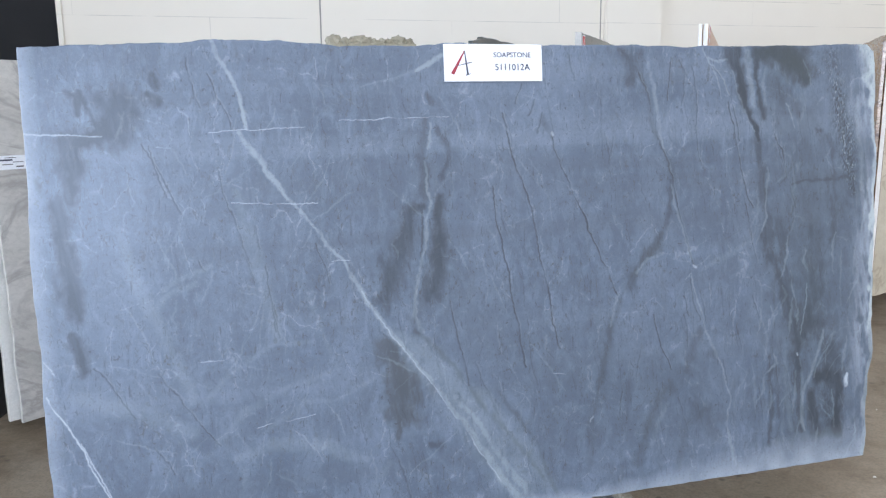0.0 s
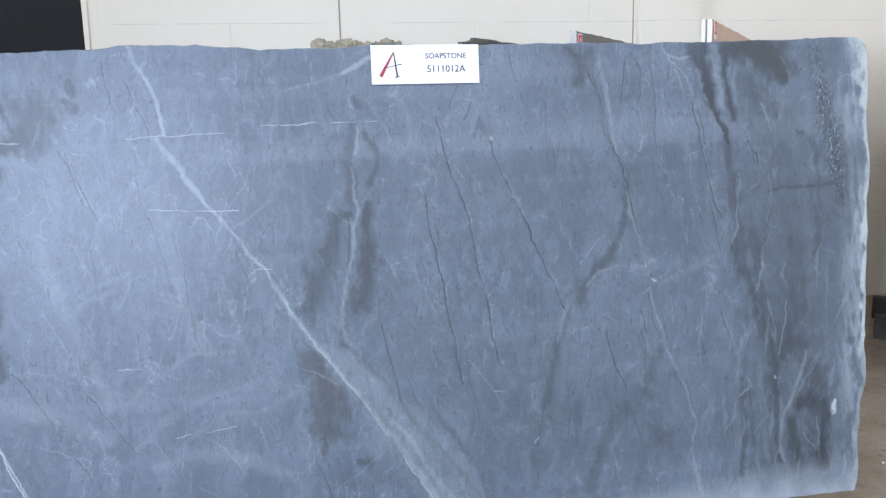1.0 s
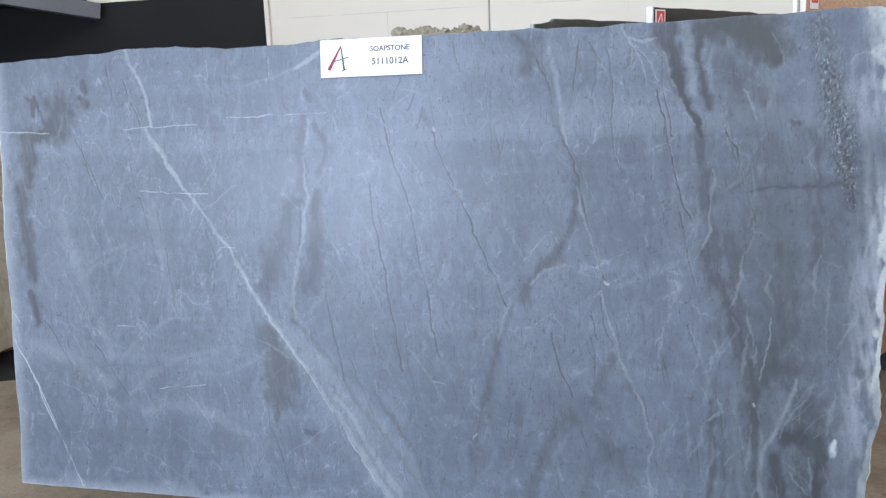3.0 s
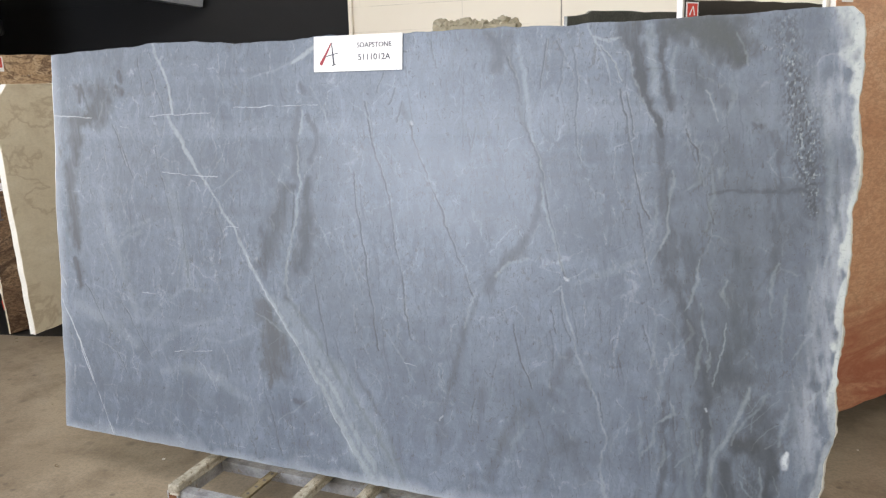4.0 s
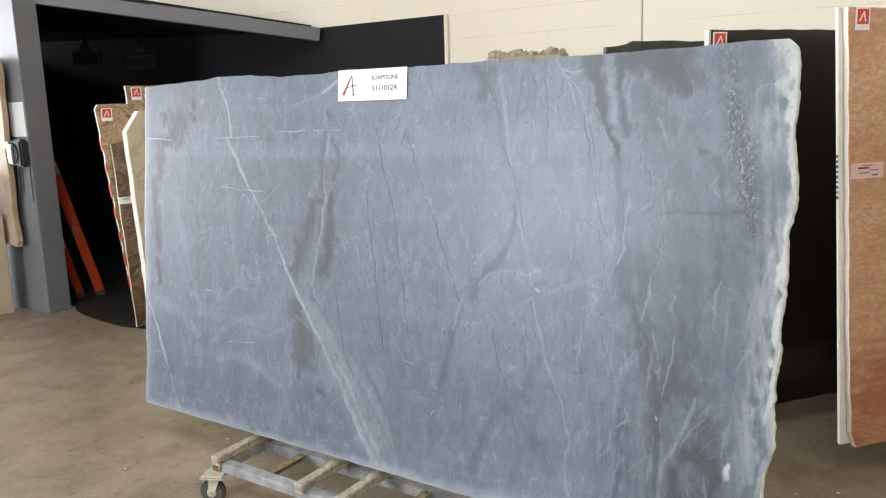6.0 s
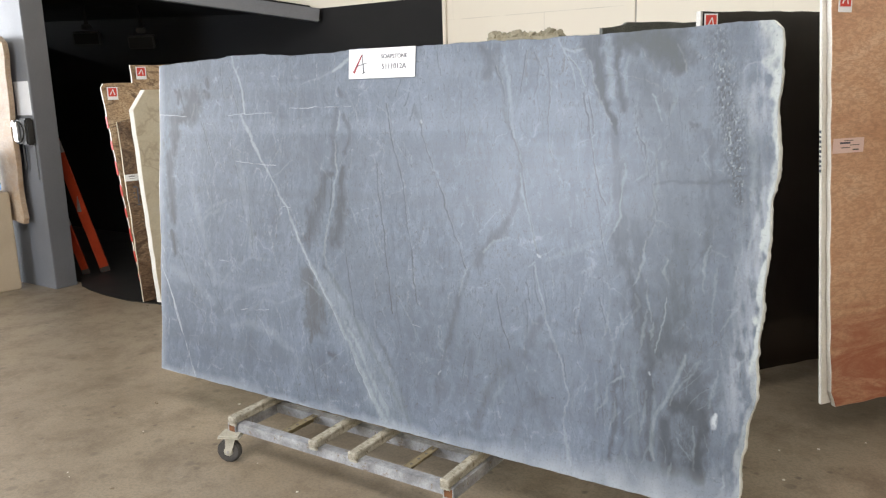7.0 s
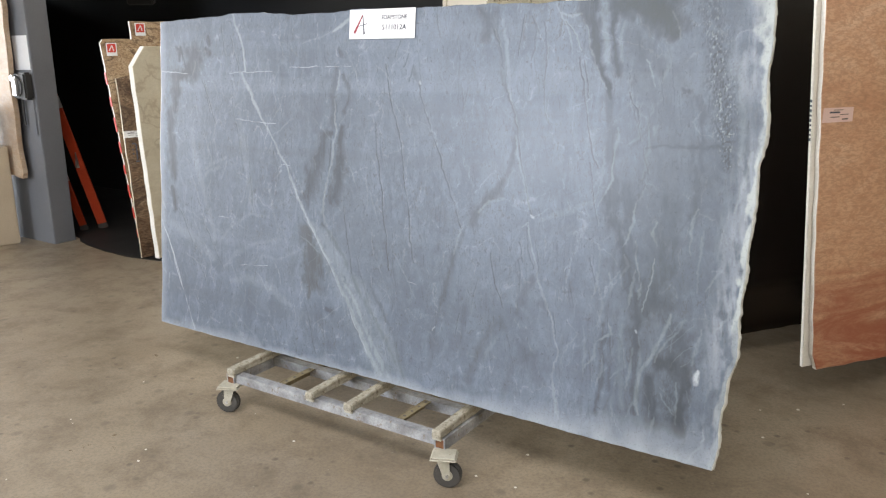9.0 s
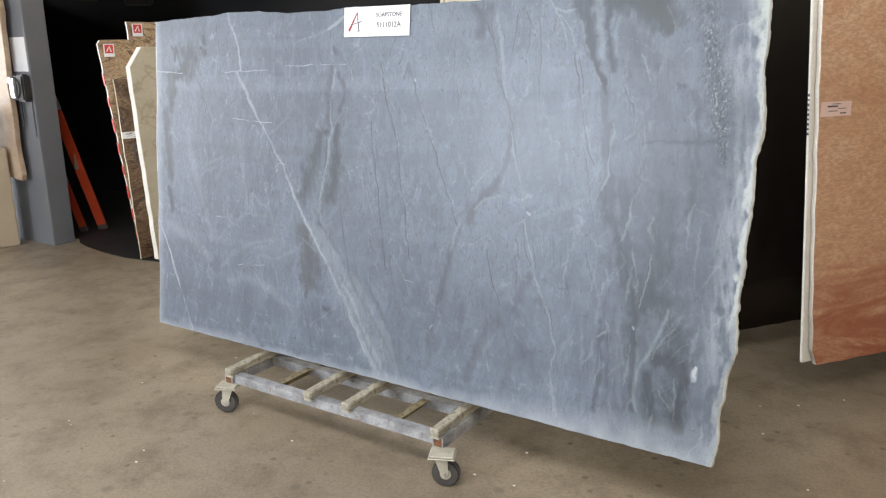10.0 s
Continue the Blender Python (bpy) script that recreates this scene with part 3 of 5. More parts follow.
stroke("stain", 0.85, [(-0.422, 1.366, 0.0414), (-0.429, 1.289, 0.0331), (-0.447, 1.201, 0.0186)])
stroke("stain", 0.85, [(-0.474, 1.192, 0.0228), (-0.472, 1.120, 0.0269), (-0.466, 1.051, 0.0248), (-0.463, 0.982, 0.0290), (-0.458, 0.903, 0.0310), (-0.442, 0.826, 0.0145)])
stroke("stain", 0.85, [(-0.460, 0.775, 0.0103), (-0.440, 0.726, 0.0290), (-0.434, 0.659, 0.0145)])
stroke("stain", 0.85, [(-0.291, 1.482, 0.0621), (-0.283, 1.448, 0.0642), (-0.305, 1.409, 0.0517), (-0.362, 1.390, 0.0207)])
stroke("stain", 0.85, [(-0.338, 1.389, 0.0186), (-0.419, 1.360, 0.0310)])
stroke("stain", 0.85, [(-0.427, 1.517, 0.0103), (-0.397, 1.500, 0.0145), (-0.405, 1.450, 0.0083)])
stroke("stain", 0.85, [(-0.396, 1.517, 0.0083), (-0.372, 1.466, 0.0093), (-0.349, 1.410, 0.0103)])
stroke("stain", 0.85, [(-0.530, 1.262, 0.0124), (-0.522, 1.242, 0.0124)])
stroke("stain", 0.85, [(-0.179, 1.575, 0.0103), (-0.173, 1.541, 0.0145)])
stroke("stain", 0.85, [(-0.197, 1.515, 0.0083), (-0.169, 1.486, 0.0166)])
stroke("white", 0.8, [(-0.462, 0.438, 0.0016), (-0.405, 0.301, 0.0019), (-0.348, 0.159, 0.0019), (-0.280, 0.022, 0.0019)])
stroke("pale", 0.57, [(0.746, 0.459, 0.0085), (0.835, 0.338, 0.0113), (0.940, 0.169, 0.0141), (1.033, 0.040, 0.0155)])
stroke("pale", 0.22, [(0.842, 0.446, 0.0229), (0.952, 0.304, 0.0299), (1.054, 0.151, 0.0317), (1.106, 0.037, 0.0317)])
stroke("dark", 0.45, [(0.915, 0.457, 0.0052), (1.051, 0.243, 0.0062), (1.128, 0.042, 0.0052)])
seam(0.8, [(-0.085, 1.627, 0.0018), (-0.059, 1.506, 0.0018), (-0.044, 1.470, 0.0018)])
seam(0.8, [(-0.021, 1.575, 0.0018), (0.032, 1.452, 0.0018), (0.046, 1.398, 0.0018)])
seam(0.8, [(-0.203, 1.351, 0.0018), (-0.191, 1.281, 0.0018), (-0.163, 1.192, 0.0018)])
seam(0.8, [(-0.005, 1.275, 0.0018), (0.016, 1.185, 0.0018), (0.059, 1.037, 0.0018), (0.082, 0.972, 0.0018)])
seam(0.8, [(-0.225, 0.641, 0.0018), (-0.147, 0.522, 0.0018), (-0.051, 0.380, 0.0018)])
seam(0.8, [(-0.413, 0.678, 0.0018), (-0.346, 0.582, 0.0018), (-0.302, 0.495, 0.0018)])
seam(0.8, [(-0.249, 0.406, 0.0018), (-0.195, 0.306, 0.0018)])
seam(0.8, [(-0.227, 1.361, 0.0018), (-0.182, 1.281, 0.0018), (-0.125, 1.137, 0.0018)])
seam(0.8, [(0.294, 1.024, 0.0018), (0.334, 0.889, 0.0018)])
seam(0.8, [(0.098, 1.090, 0.0018), (0.111, 1.016, 0.0018)])
seam(0.8, [(0.126, 0.960, 0.0018), (0.150, 0.734, 0.0018)])
seam(0.8, [(0.146, 0.828, 0.0018), (0.158, 0.715, 0.0018)])
seam(0.8, [(-0.083, 0.992, 0.0018), (-0.064, 0.954, 0.0018)])
seam(0.8, [(0.074, 0.982, 0.0018), (0.087, 0.907, 0.0018)])
# dark wedges and blotches at the upper end
stroke("stain", 0.95, [(1.891, 1.664, 0.0334), (1.902, 1.605, 0.0267), (1.921, 1.534, 0.0177), (1.934, 1.472, 0.0144), (1.955, 1.421, 0.0121), (1.982, 1.360, 0.0109), (1.992, 1.318, 0.0109)])
stroke("pale", 0.34, [(1.871, 1.604, 0.0023), (1.910, 1.493, 0.0027), (1.942, 1.421, 0.0027), (1.977, 1.344, 0.0022)])
stroke("pale", 0.30, [(1.947, 1.654, 0.0119), (1.963, 1.533, 0.0104), (1.975, 1.452, 0.0089)])
stroke("crack", 0.7, [(1.944, 1.521, 0.0026), (1.963, 1.525, 0.0031), (1.991, 1.526, 0.0026)])
stroke("stain", 0.85, [(1.990, 1.662, 0.0129), (1.991, 1.552, 0.0108), (2.002, 1.472, 0.0129), (2.021, 1.415, 0.0172)])
stroke("grit", 1.0, [(2.015, 1.641, 0.0277), (2.092, 1.647, 0.0372), (2.147, 1.620, 0.0344), (2.190, 1.574, 0.0239), (2.221, 1.533, 0.0099)])
stroke("stain", 0.85, [(2.014, 1.647, 0.0213), (2.101, 1.654, 0.0288), (2.159, 1.621, 0.0262), (2.194, 1.581, 0.0179), (2.223, 1.535, 0.0079)])
stroke("pale", 0.26, [(2.202, 1.623, 0.0027), (2.225, 1.565, 0.0027), (2.234, 1.523, 0.0027)])
stroke("broad", 0.5, [(2.056, 1.570, 0.0336), (2.105, 1.471, 0.0704), (2.169, 1.313, 0.0855), (2.205, 1.116, 0.0891), (2.233, 0.897, 0.0971)])
stroke("stain", 0.3, [(2.069, 1.530, 0.0251), (2.125, 1.480, 0.0370), (2.170, 1.431, 0.0243)])
stroke("pale", 0.42, [(2.123, 1.459, 0.0028), (2.147, 1.415, 0.0035), (2.163, 1.362, 0.0021)])
stroke("pale", 0.21, [(2.030, 1.581, 0.0044), (2.017, 1.521, 0.0058), (2.031, 1.451, 0.0044)])
stroke("pale", 0.19, [(2.205, 1.489, 0.0095), (2.200, 1.431, 0.0095), (2.190, 1.382, 0.0054)])
seam(0.9, [(2.073, 1.341, 0.0019), (2.099, 1.282, 0.0019), (2.124, 1.172, 0.0019)])
seam(0.6, [(2.140, 1.153, 0.0019), (2.157, 1.073, 0.0019), (2.163, 1.053, 0.0019)])
stroke("stain", 0.6, [(2.266, 1.352, 0.0059), (2.280, 1.350, 0.0078)])
stroke("stain", 0.45, [(2.313, 1.326, 0.0096), (2.334, 1.259, 0.0096), (2.345, 1.163, 0.0096), (2.357, 1.076, 0.0076)])
stroke("stain", 0.35, [(2.315, 1.152, 0.0077), (2.338, 1.065, 0.0096), (2.342, 0.968, 0.0232), (2.344, 0.909, 0.0251)])
stroke("broad", 0.5, [(2.220, 1.353, 0.0179), (2.242, 1.236, 0.0238), (2.257, 1.099, 0.0258), (2.258, 0.960, 0.0319)])
stroke("stain", 0.6, [(2.147, 1.145, 0.0041), (2.232, 1.159, 0.0064), (2.330, 1.160, 0.0058), (2.425, 1.161, 0.0046)])
stroke("fleck", 1.0, [(2.352, 1.533, 0.0187), (2.365, 1.468, 0.0336), (2.382, 1.402, 0.0391), (2.400, 1.318, 0.0408), (2.421, 1.205, 0.0314), (2.434, 1.101, 0.0166)])
stroke("fleck", 0.6, [(2.332, 1.636, 0.0413), (2.355, 1.543, 0.0411), (2.406, 1.374, 0.0554), (2.431, 1.224, 0.0405)])
stroke("stain", 0.3, [(2.355, 1.496, 0.0150), (2.371, 1.440, 0.0187), (2.388, 1.374, 0.0167)])
stroke("broad", 0.5, [(2.345, 1.617, 0.0337), (2.379, 1.430, 0.0409), (2.414, 1.243, 0.0370), (2.433, 1.110, 0.0222)])
stroke("pale", 0.30, [(2.447, 1.448, 0.0073), (2.462, 1.319, 0.0099), (2.478, 1.226, 0.0098), (2.475, 1.113, 0.0074)])
stroke("pale", 0.42, [(2.481, 0.942, 0.0037), (2.490, 1.010, 0.0074), (2.505, 1.087, 0.0098), (2.513, 1.153, 0.0073)])
stroke("dark", 0.9, [(2.018, 1.652, 0.0310), (2.119, 1.639, 0.0476), (2.191, 1.597, 0.0414), (2.215, 1.536, 0.0145)])
stroke("stain", 0.9, [(2.005, 1.651, 0.0340), (2.106, 1.639, 0.0480), (2.176, 1.609, 0.0500), (2.212, 1.532, 0.0160)])
# the long dark band and the greenish end below it
stroke("stain", 0.60, [(1.989, 1.320, 0.0174), (2.005, 1.228, 0.0196), (2.015, 1.146, 0.0174), (2.029, 1.044, 0.0174), (2.044, 0.941, 0.0217), (2.059, 0.858, 0.0195)])
stroke("stain", 0.54, [(2.082, 1.006, 0.0149), (2.097, 0.946, 0.0213), (2.102, 0.863, 0.0213), (2.126, 0.762, 0.0170)])
stroke("stain", 0.72, [(2.024, 0.970, 0.0175), (2.044, 0.878, 0.0196), (2.093, 0.776, 0.0172), (2.120, 0.675, 0.0192), (2.159, 0.563, 0.0211), (2.172, 0.444, 0.0169), (2.174, 0.337, 0.0148), (2.195, 0.152, 0.0106)])
stroke("stain", 0.48, [(2.076, 0.881, 0.0086), (2.130, 0.741, 0.0085), (2.171, 0.621, 0.0105), (2.195, 0.541, 0.0104)])
stroke("broad", 0.85, [(2.250, 0.939, 0.0682), (2.244, 0.756, 0.0810), (2.223, 0.630, 0.0739), (2.199, 0.542, 0.0541)])
stroke("stain", 0.48, [(2.192, 0.625, 0.0291), (2.242, 0.581, 0.0327), (2.289, 0.578, 0.0201)])
stroke("pale", 0.47, [(2.218, 0.753, 0.0022), (2.209, 0.679, 0.0025), (2.197, 0.615, 0.0025), (2.184, 0.548, 0.0021)])
stroke("pale", 0.30, [(2.136, 0.805, 0.0023), (2.151, 0.723, 0.0026), (2.165, 0.652, 0.0020)])
stroke("pale", 0.38, [(2.295, 0.554, 0.0048), (2.264, 0.461, 0.0063), (2.237, 0.376, 0.0070), (2.200, 0.315, 0.0071), (2.191, 0.205, 0.0072), (2.208, 0.151, 0.0057)])
stroke("pale", 0.26, [(2.347, 0.541, 0.0040), (2.289, 0.454, 0.0041), (2.257, 0.389, 0.0041), (2.255, 0.363, 0.0028)])
stroke("pale", 0.26, [(2.410, 0.514, 0.0039), (2.397, 0.454, 0.0052), (2.386, 0.378, 0.0039)])
stroke("pale", 0.34, [(2.280, 0.252, 0.0021), (2.308, 0.216, 0.0022), (2.338, 0.183, 0.0019)])
stroke("pale", 0.30, [(2.332, 0.300, 0.0034), (2.347, 0.242, 0.0048), (2.344, 0.151, 0.0041)])
stroke("pale", 0.21, [(2.373, 0.653, 0.0027), (2.374, 0.773, 0.0039), (2.381, 0.873, 0.0052)])
stroke("stain", 0.90, [(2.267, 0.366, 0.0245), (2.316, 0.368, 0.0321), (2.358, 0.353, 0.0276), (2.386, 0.308, 0.0156)])
stroke("stain", 0.95, [(2.374, 0.305, 0.0177), (2.360, 0.229, 0.0238), (2.358, 0.155, 0.0279), (2.374, 0.112, 0.0178)])
stroke("stain", 0.84, [(2.239, 0.296, 0.0207), (2.254, 0.214, 0.0227), (2.269, 0.132, 0.0227)])
stroke("stain", 0.48, [(2.307, 0.478, 0.0320), (2.360, 0.447, 0.0314), (2.376, 0.491, 0.0156)])
stroke("grit", 0.5, [(2.304, 0.519, 0.0440), (2.346, 0.382, 0.0515), (2.341, 0.192, 0.0520)])
stroke("broad", 0.7, [(2.317, 0.480, 0.0518), (2.331, 0.316, 0.0639), (2.324, 0.146, 0.0645)])
stroke("pale", 0.2, [(2.287, 0.474, 0.0015), (2.314, 0.517, 0.0015), (2.358, 0.545, 0.0015)])
stroke("pale", 0.2, [(2.272, 0.413, 0.0015), (2.310, 0.447, 0.0015), (2.337, 0.484, 0.0015), (2.379, 0.528, 0.0014)])
stroke("pale", 0.2, [(2.309, 0.353, 0.0015), (2.327, 0.391, 0.0015), (2.360, 0.430, 0.0015), (2.400, 0.465, 0.0014)])
stroke("pale", 0.2, [(2.223, 0.239, 0.0016), (2.246, 0.212, 0.0016), (2.251, 0.149, 0.0016)])
stroke("pale", 0.2, [(2.349, 0.362, 0.0015), (2.375, 0.388, 0.0015), (2.392, 0.420, 0.0014)])
stroke("pale", 0.2, [(2.273, 0.272, 0.0016), (2.300, 0.263, 0.0015), (2.327, 0.231, 0.0015), (2.343, 0.172, 0.0015)])
stroke("pale", 0.2, [(2.380, 0.286, 0.0015), (2.400, 0.228, 0.0014), (2.399, 0.144, 0.0015)])
stroke("pale", 0.2, [(2.272, 0.534, 0.0015), (2.307, 0.478, 0.0015), (2.308, 0.416, 0.0015)])
stroke("white", 0.95, [(2.411, 0.363, 0.0058), (2.405, 0.341, 0.0116), (2.409, 0.317, 0.0077)])
stroke("white", 0.6, [(2.170, 0.473, 0.0032), (2.175, 0.466, 0.0032)])
stroke("stain", 0.60, [(2.038, 0.473, 0.0111), (2.051, 0.393, 0.0133), (2.046, 0.282, 0.0134), (2.038, 0.113, 0.0090)])
stroke("stain", 0.36, [(2.084, 0.522, 0.0131), (2.080, 0.392, 0.0132), (2.080, 0.217, 0.0110)])
stroke("pale", 0.15, [(2.113, 0.484, 0.0088), (2.122, 0.313, 0.0118), (2.142, 0.165, 0.0088)])
stroke("stain", 0.36, [(1.865, 0.574, 0.0047), (1.898, 0.575, 0.0047)])
seam(0.6, [(1.966, 0.720, 0.0020), (2.002, 0.595, 0.0020)])
seam(0.6, [(2.073, 0.434, 0.0020), (2.088, 0.350, 0.0020)])
seam(0.5, [(1.991, 0.374, 0.0020), (2.007, 0.222, 0.0020)])
# seams and forked veins of the upper middle
stroke("pale", 0.51, [(1.752, 1.671, 0.0032), (1.768, 1.637, 0.0035), (1.789, 1.603, 0.0031)])
stroke("pale", 0.42, [(1.789, 1.603, 0.0024), (1.817, 1.540, 0.0025), (1.839, 1.478, 0.0018)])
stroke("pale", 0.51, [(1.796, 1.601, 0.0024), (1.839, 1.550, 0.0025), (1.875, 1.494, 0.0018)])
seam(0.6, [(1.799, 1.594, 0.0021), (1.844, 1.543, 0.0021), (1.879, 1.489, 0.0020)])
stroke("pale", 0.51, [(1.778, 1.628, 0.0039), (1.823, 1.618, 0.0054), (1.865, 1.625, 0.0038)])
seam(0.9, [(1.865, 1.463, 0.0020), (1.876, 1.407, 0.0020), (1.895, 1.339, 0.0020), (1.911, 1.266, 0.0020), (1.929, 1.173, 0.0020), (1.947, 1.105, 0.0020), (1.971, 1.060, 0.0020)])
seam(0.8, [(1.887, 1.452, 0.0020), (1.901, 1.380, 0.0020), (1.914, 1.318, 0.0020)])
seam(0.8, [(1.936, 1.079, 0.0020), (1.957, 0.975, 0.0020), (1.982, 0.872, 0.0020), (1.993, 0.851, 0.0020)])
seam(0.9, [(1.707, 1.597, 0.0022), (1.728, 1.496, 0.0021), (1.728, 1.400, 0.0022), (1.730, 1.294, 0.0022), (1.749, 1.228, 0.0022)])
seam(0.8, [(1.623, 1.626, 0.0022), (1.616, 1.540, 0.0022), (1.606, 1.472, 0.0022)])
seam(0.6, [(1.655, 1.620, 0.0022), (1.686, 1.560, 0.0022)])
seam(0.5, [(1.677, 1.581, 0.0022), (1.673, 1.496, 0.0022), (1.661, 1.454, 0.0022)])
seam(0.5, [(1.846, 0.944, 0.0021), (1.902, 0.975, 0.0021), (1.959, 1.005, 0.0020)])
stroke("stain", 0.65, [(1.423, 1.659, 0.0132), (1.460, 1.614, 0.0208), (1.462, 1.575, 0.0183), (1.451, 1.542, 0.0183)])
stroke("stain", 0.45, [(1.494, 1.648, 0.0154), (1.487, 1.587, 0.0103), (1.511, 1.532, 0.0077)])
stroke("pale", 0.42, [(1.527, 1.607, 0.0052), (1.545, 1.520, 0.0086), (1.558, 1.433, 0.0086), (1.570, 1.356, 0.0061), (1.590, 1.291, 0.0034)])
stroke("dark", 0.43, [(1.499, 1.565, 0.0065), (1.527, 1.477, 0.0080), (1.535, 1.389, 0.0080), (1.564, 1.334, 0.0070), (1.591, 1.275, 0.0070), (1.615, 1.210, 0.0079), (1.630, 1.175, 0.0063)])
seam(0.8, [(1.488, 1.576, 0.0023), (1.518, 1.510, 0.0023), (1.531, 1.455, 0.0023)])
seam(0.75, [(1.558, 1.345, 0.0023), (1.588, 1.279, 0.0023), (1.624, 1.188, 0.0023), (1.640, 1.083, 0.0022), (1.660, 1.017, 0.0022), (1.688, 0.920, 0.0022), (1.712, 0.857, 0.0022)])
stroke("pale", 0.30, [(1.618, 1.159, 0.0034), (1.627, 1.093, 0.0043), (1.649, 1.028, 0.0051), (1.674, 0.952, 0.0042), (1.703, 0.883, 0.0033)])
stroke("stain", 0.5, [(1.617, 1.175, 0.0075), (1.610, 1.085, 0.0088), (1.591, 1.024, 0.0127), (1.561, 0.965, 0.0181), (1.517, 0.911, 0.0158), (1.482, 0.878, 0.0133)])
stroke("dark", 0.43, [(1.573, 0.984, 0.0129), (1.558, 0.924, 0.0161), (1.500, 0.891, 0.0199), (1.457, 0.846, 0.0235), (1.433, 0.792, 0.0170)])
stroke("stain", 0.4, [(1.474, 0.871, 0.0134), (1.450, 0.829, 0.0162), (1.461, 0.776, 0.0135)])
stroke("pale", 0.30, [(1.572, 0.907, 0.0070), (1.513, 0.888, 0.0054), (1.468, 0.842, 0.0054)])
stroke("pale", 0.26, [(1.384, 0.768, 0.0056), (1.365, 0.713, 0.0048), (1.352, 0.651, 0.0038)])
stroke("dark", 0.43, [(1.391, 0.752, 0.0104), (1.367, 0.677, 0.0123), (1.339, 0.577, 0.0141), (1.308, 0.451, 0.0144), (1.289, 0.361, 0.0109)])
stroke("stain", 0.35, [(1.352, 0.639, 0.0112), (1.327, 0.527, 0.0142), (1.301, 0.425, 0.0144)])
stroke("dark", 0.29, [(1.288, 0.385, 0.0109), (1.267, 0.282, 0.0146), (1.262, 0.155, 0.0147)])
stroke("white", 0.7, [(1.266, 0.302, 0.0029), (1.277, 0.321, 0.0035)])
stroke("white", 0.6, [(1.707, 0.857, 0.0030), (1.715, 0.849, 0.0054)])
stroke("pale", 0.42, [(1.718, 0.851, 0.0020), (1.748, 0.872, 0.0020), (1.781, 0.891, 0.0016)])
stroke("pale", 0.34, [(1.668, 0.806, 0.0020), (1.697, 0.829, 0.0020)])
stroke("pale", 0.42, [(1.697, 0.820, 0.0027), (1.718, 0.732, 0.0030), (1.742, 0.663, 0.0041), (1.752, 0.595, 0.0050), (1.791, 0.528, 0.0066), (1.824, 0.464, 0.0036), (1.851, 0.383, 0.0035), (1.865, 0.329, 0.0033), (1.845, 0.225, 0.0049), (1.863, 0.141, 0.0065), (1.886, 0.057, 0.0065)])
seam(0.6, [(1.693, 0.808, 0.0022), (1.707, 0.708, 0.0022), (1.734, 0.644, 0.0022)])
seam(0.5, [(1.830, 0.479, 0.0022), (1.856, 0.382, 0.0021)])
stroke("stain", 0.4, [(1.728, 0.610, 0.0099), (1.702, 0.544, 0.0175), (1.675, 0.452, 0.0177)])
stroke("stain", 0.35, [(1.772, 0.514, 0.0171), (1.802, 0.497, 0.0097)])
stroke("stain", 0.3, [(1.683, 0.337, 0.0203), (1.746, 0.256, 0.0299), (1.802, 0.176, 0.0220)])
stroke("dark", 0.47, [(1.454, 0.117, 0.0139), (1.485, 0.207, 0.0170), (1.514, 0.288, 0.0169), (1.553, 0.357, 0.0199), (1.596, 0.394, 0.0229), (1.629, 0.369, 0.0129)])
stroke("pale", 0.17, [(1.522, 0.185, 0.0092), (1.545, 0.267, 0.0090), (1.584, 0.330, 0.0071)])
stroke("dark", 0.32, [(1.629, 0.064, 0.0097), (1.646, 0.176, 0.0161), (1.672, 0.253, 0.0160), (1.756, 0.300, 0.0155)])
stroke("stain", 0.3, [(1.406, 0.284, 0.0112), (1.422, 0.384, 0.0138), (1.431, 0.434, 0.0110)])
stroke("pale", 0.19, [(1.880, 0.284, 0.0032), (1.904, 0.357, 0.0032), (1.933, 0.408, 0.0031)])
seam(0.9, [(1.534, 0.680, 0.0024), (1.565, 0.551, 0.0024), (1.605, 0.463, 0.0023)])
seam(0.8, [(1.666, 0.753, 0.0023), (1.682, 0.664, 0.0023)])
seam(0.5, [(1.662, 0.669, 0.0023), (1.680, 0.545, 0.0023)])
seam(0.5, [(1.454, 0.414, 0.0025), (1.471, 0.513, 0.0024), (1.484, 0.562, 0.0024)])
seam(0.6, [(1.387, 0.305, 0.0025), (1.399, 0.405, 0.0025)])
seam(0.5, [(1.632, 0.351, 0.0023), (1.672, 0.217, 0.0023)])
seam(0.5, [(1.740, 0.735, 0.0022), (1.760, 0.625, 0.0022)])
seam(0.4, [(1.885, 0.621, 0.0021), (1.916, 0.516, 0.0021)])
stroke("pale", 0.19, [(1.746, 0.836, 0.0083), (1.839, 0.879, 0.0112), (1.962, 0.933, 0.0076)])
# long seams of the middle
seam(1.0, [(1.145, 1.364, 0.0026), (1.154, 1.305, 0.0026), (1.184, 1.218, 0.0026), (1.239, 1.107, 0.0026), (1.281, 1.010, 0.0026), (1.321, 0.911, 0.0025), (1.349, 0.849, 0.0025), (1.384, 0.768, 0.0025)])
seam(0.9, [(0.961, 1.435, 0.0028), (0.977, 1.350, 0.0028), (1.001, 1.246, 0.0028), (1.018, 1.205, 0.0028)])
seam(0.9, [(1.017, 1.217, 0.0028), (1.056, 1.097, 0.0027), (1.078, 0.952, 0.0027), (1.105, 0.831, 0.0027), (1.126, 0.710, 0.0027), (1.153, 0.589, 0.0027)])
seam(0.9, [(0.913, 1.184, 0.0029), (0.928, 1.041, 0.0029), (0.965, 0.843, 0.0028), (0.991, 0.694, 0.0028), (1.017, 0.532, 0.0028)])
seam(0.8, [(1.036, 1.534, 0.0027), (1.009, 1.468, 0.0027)])
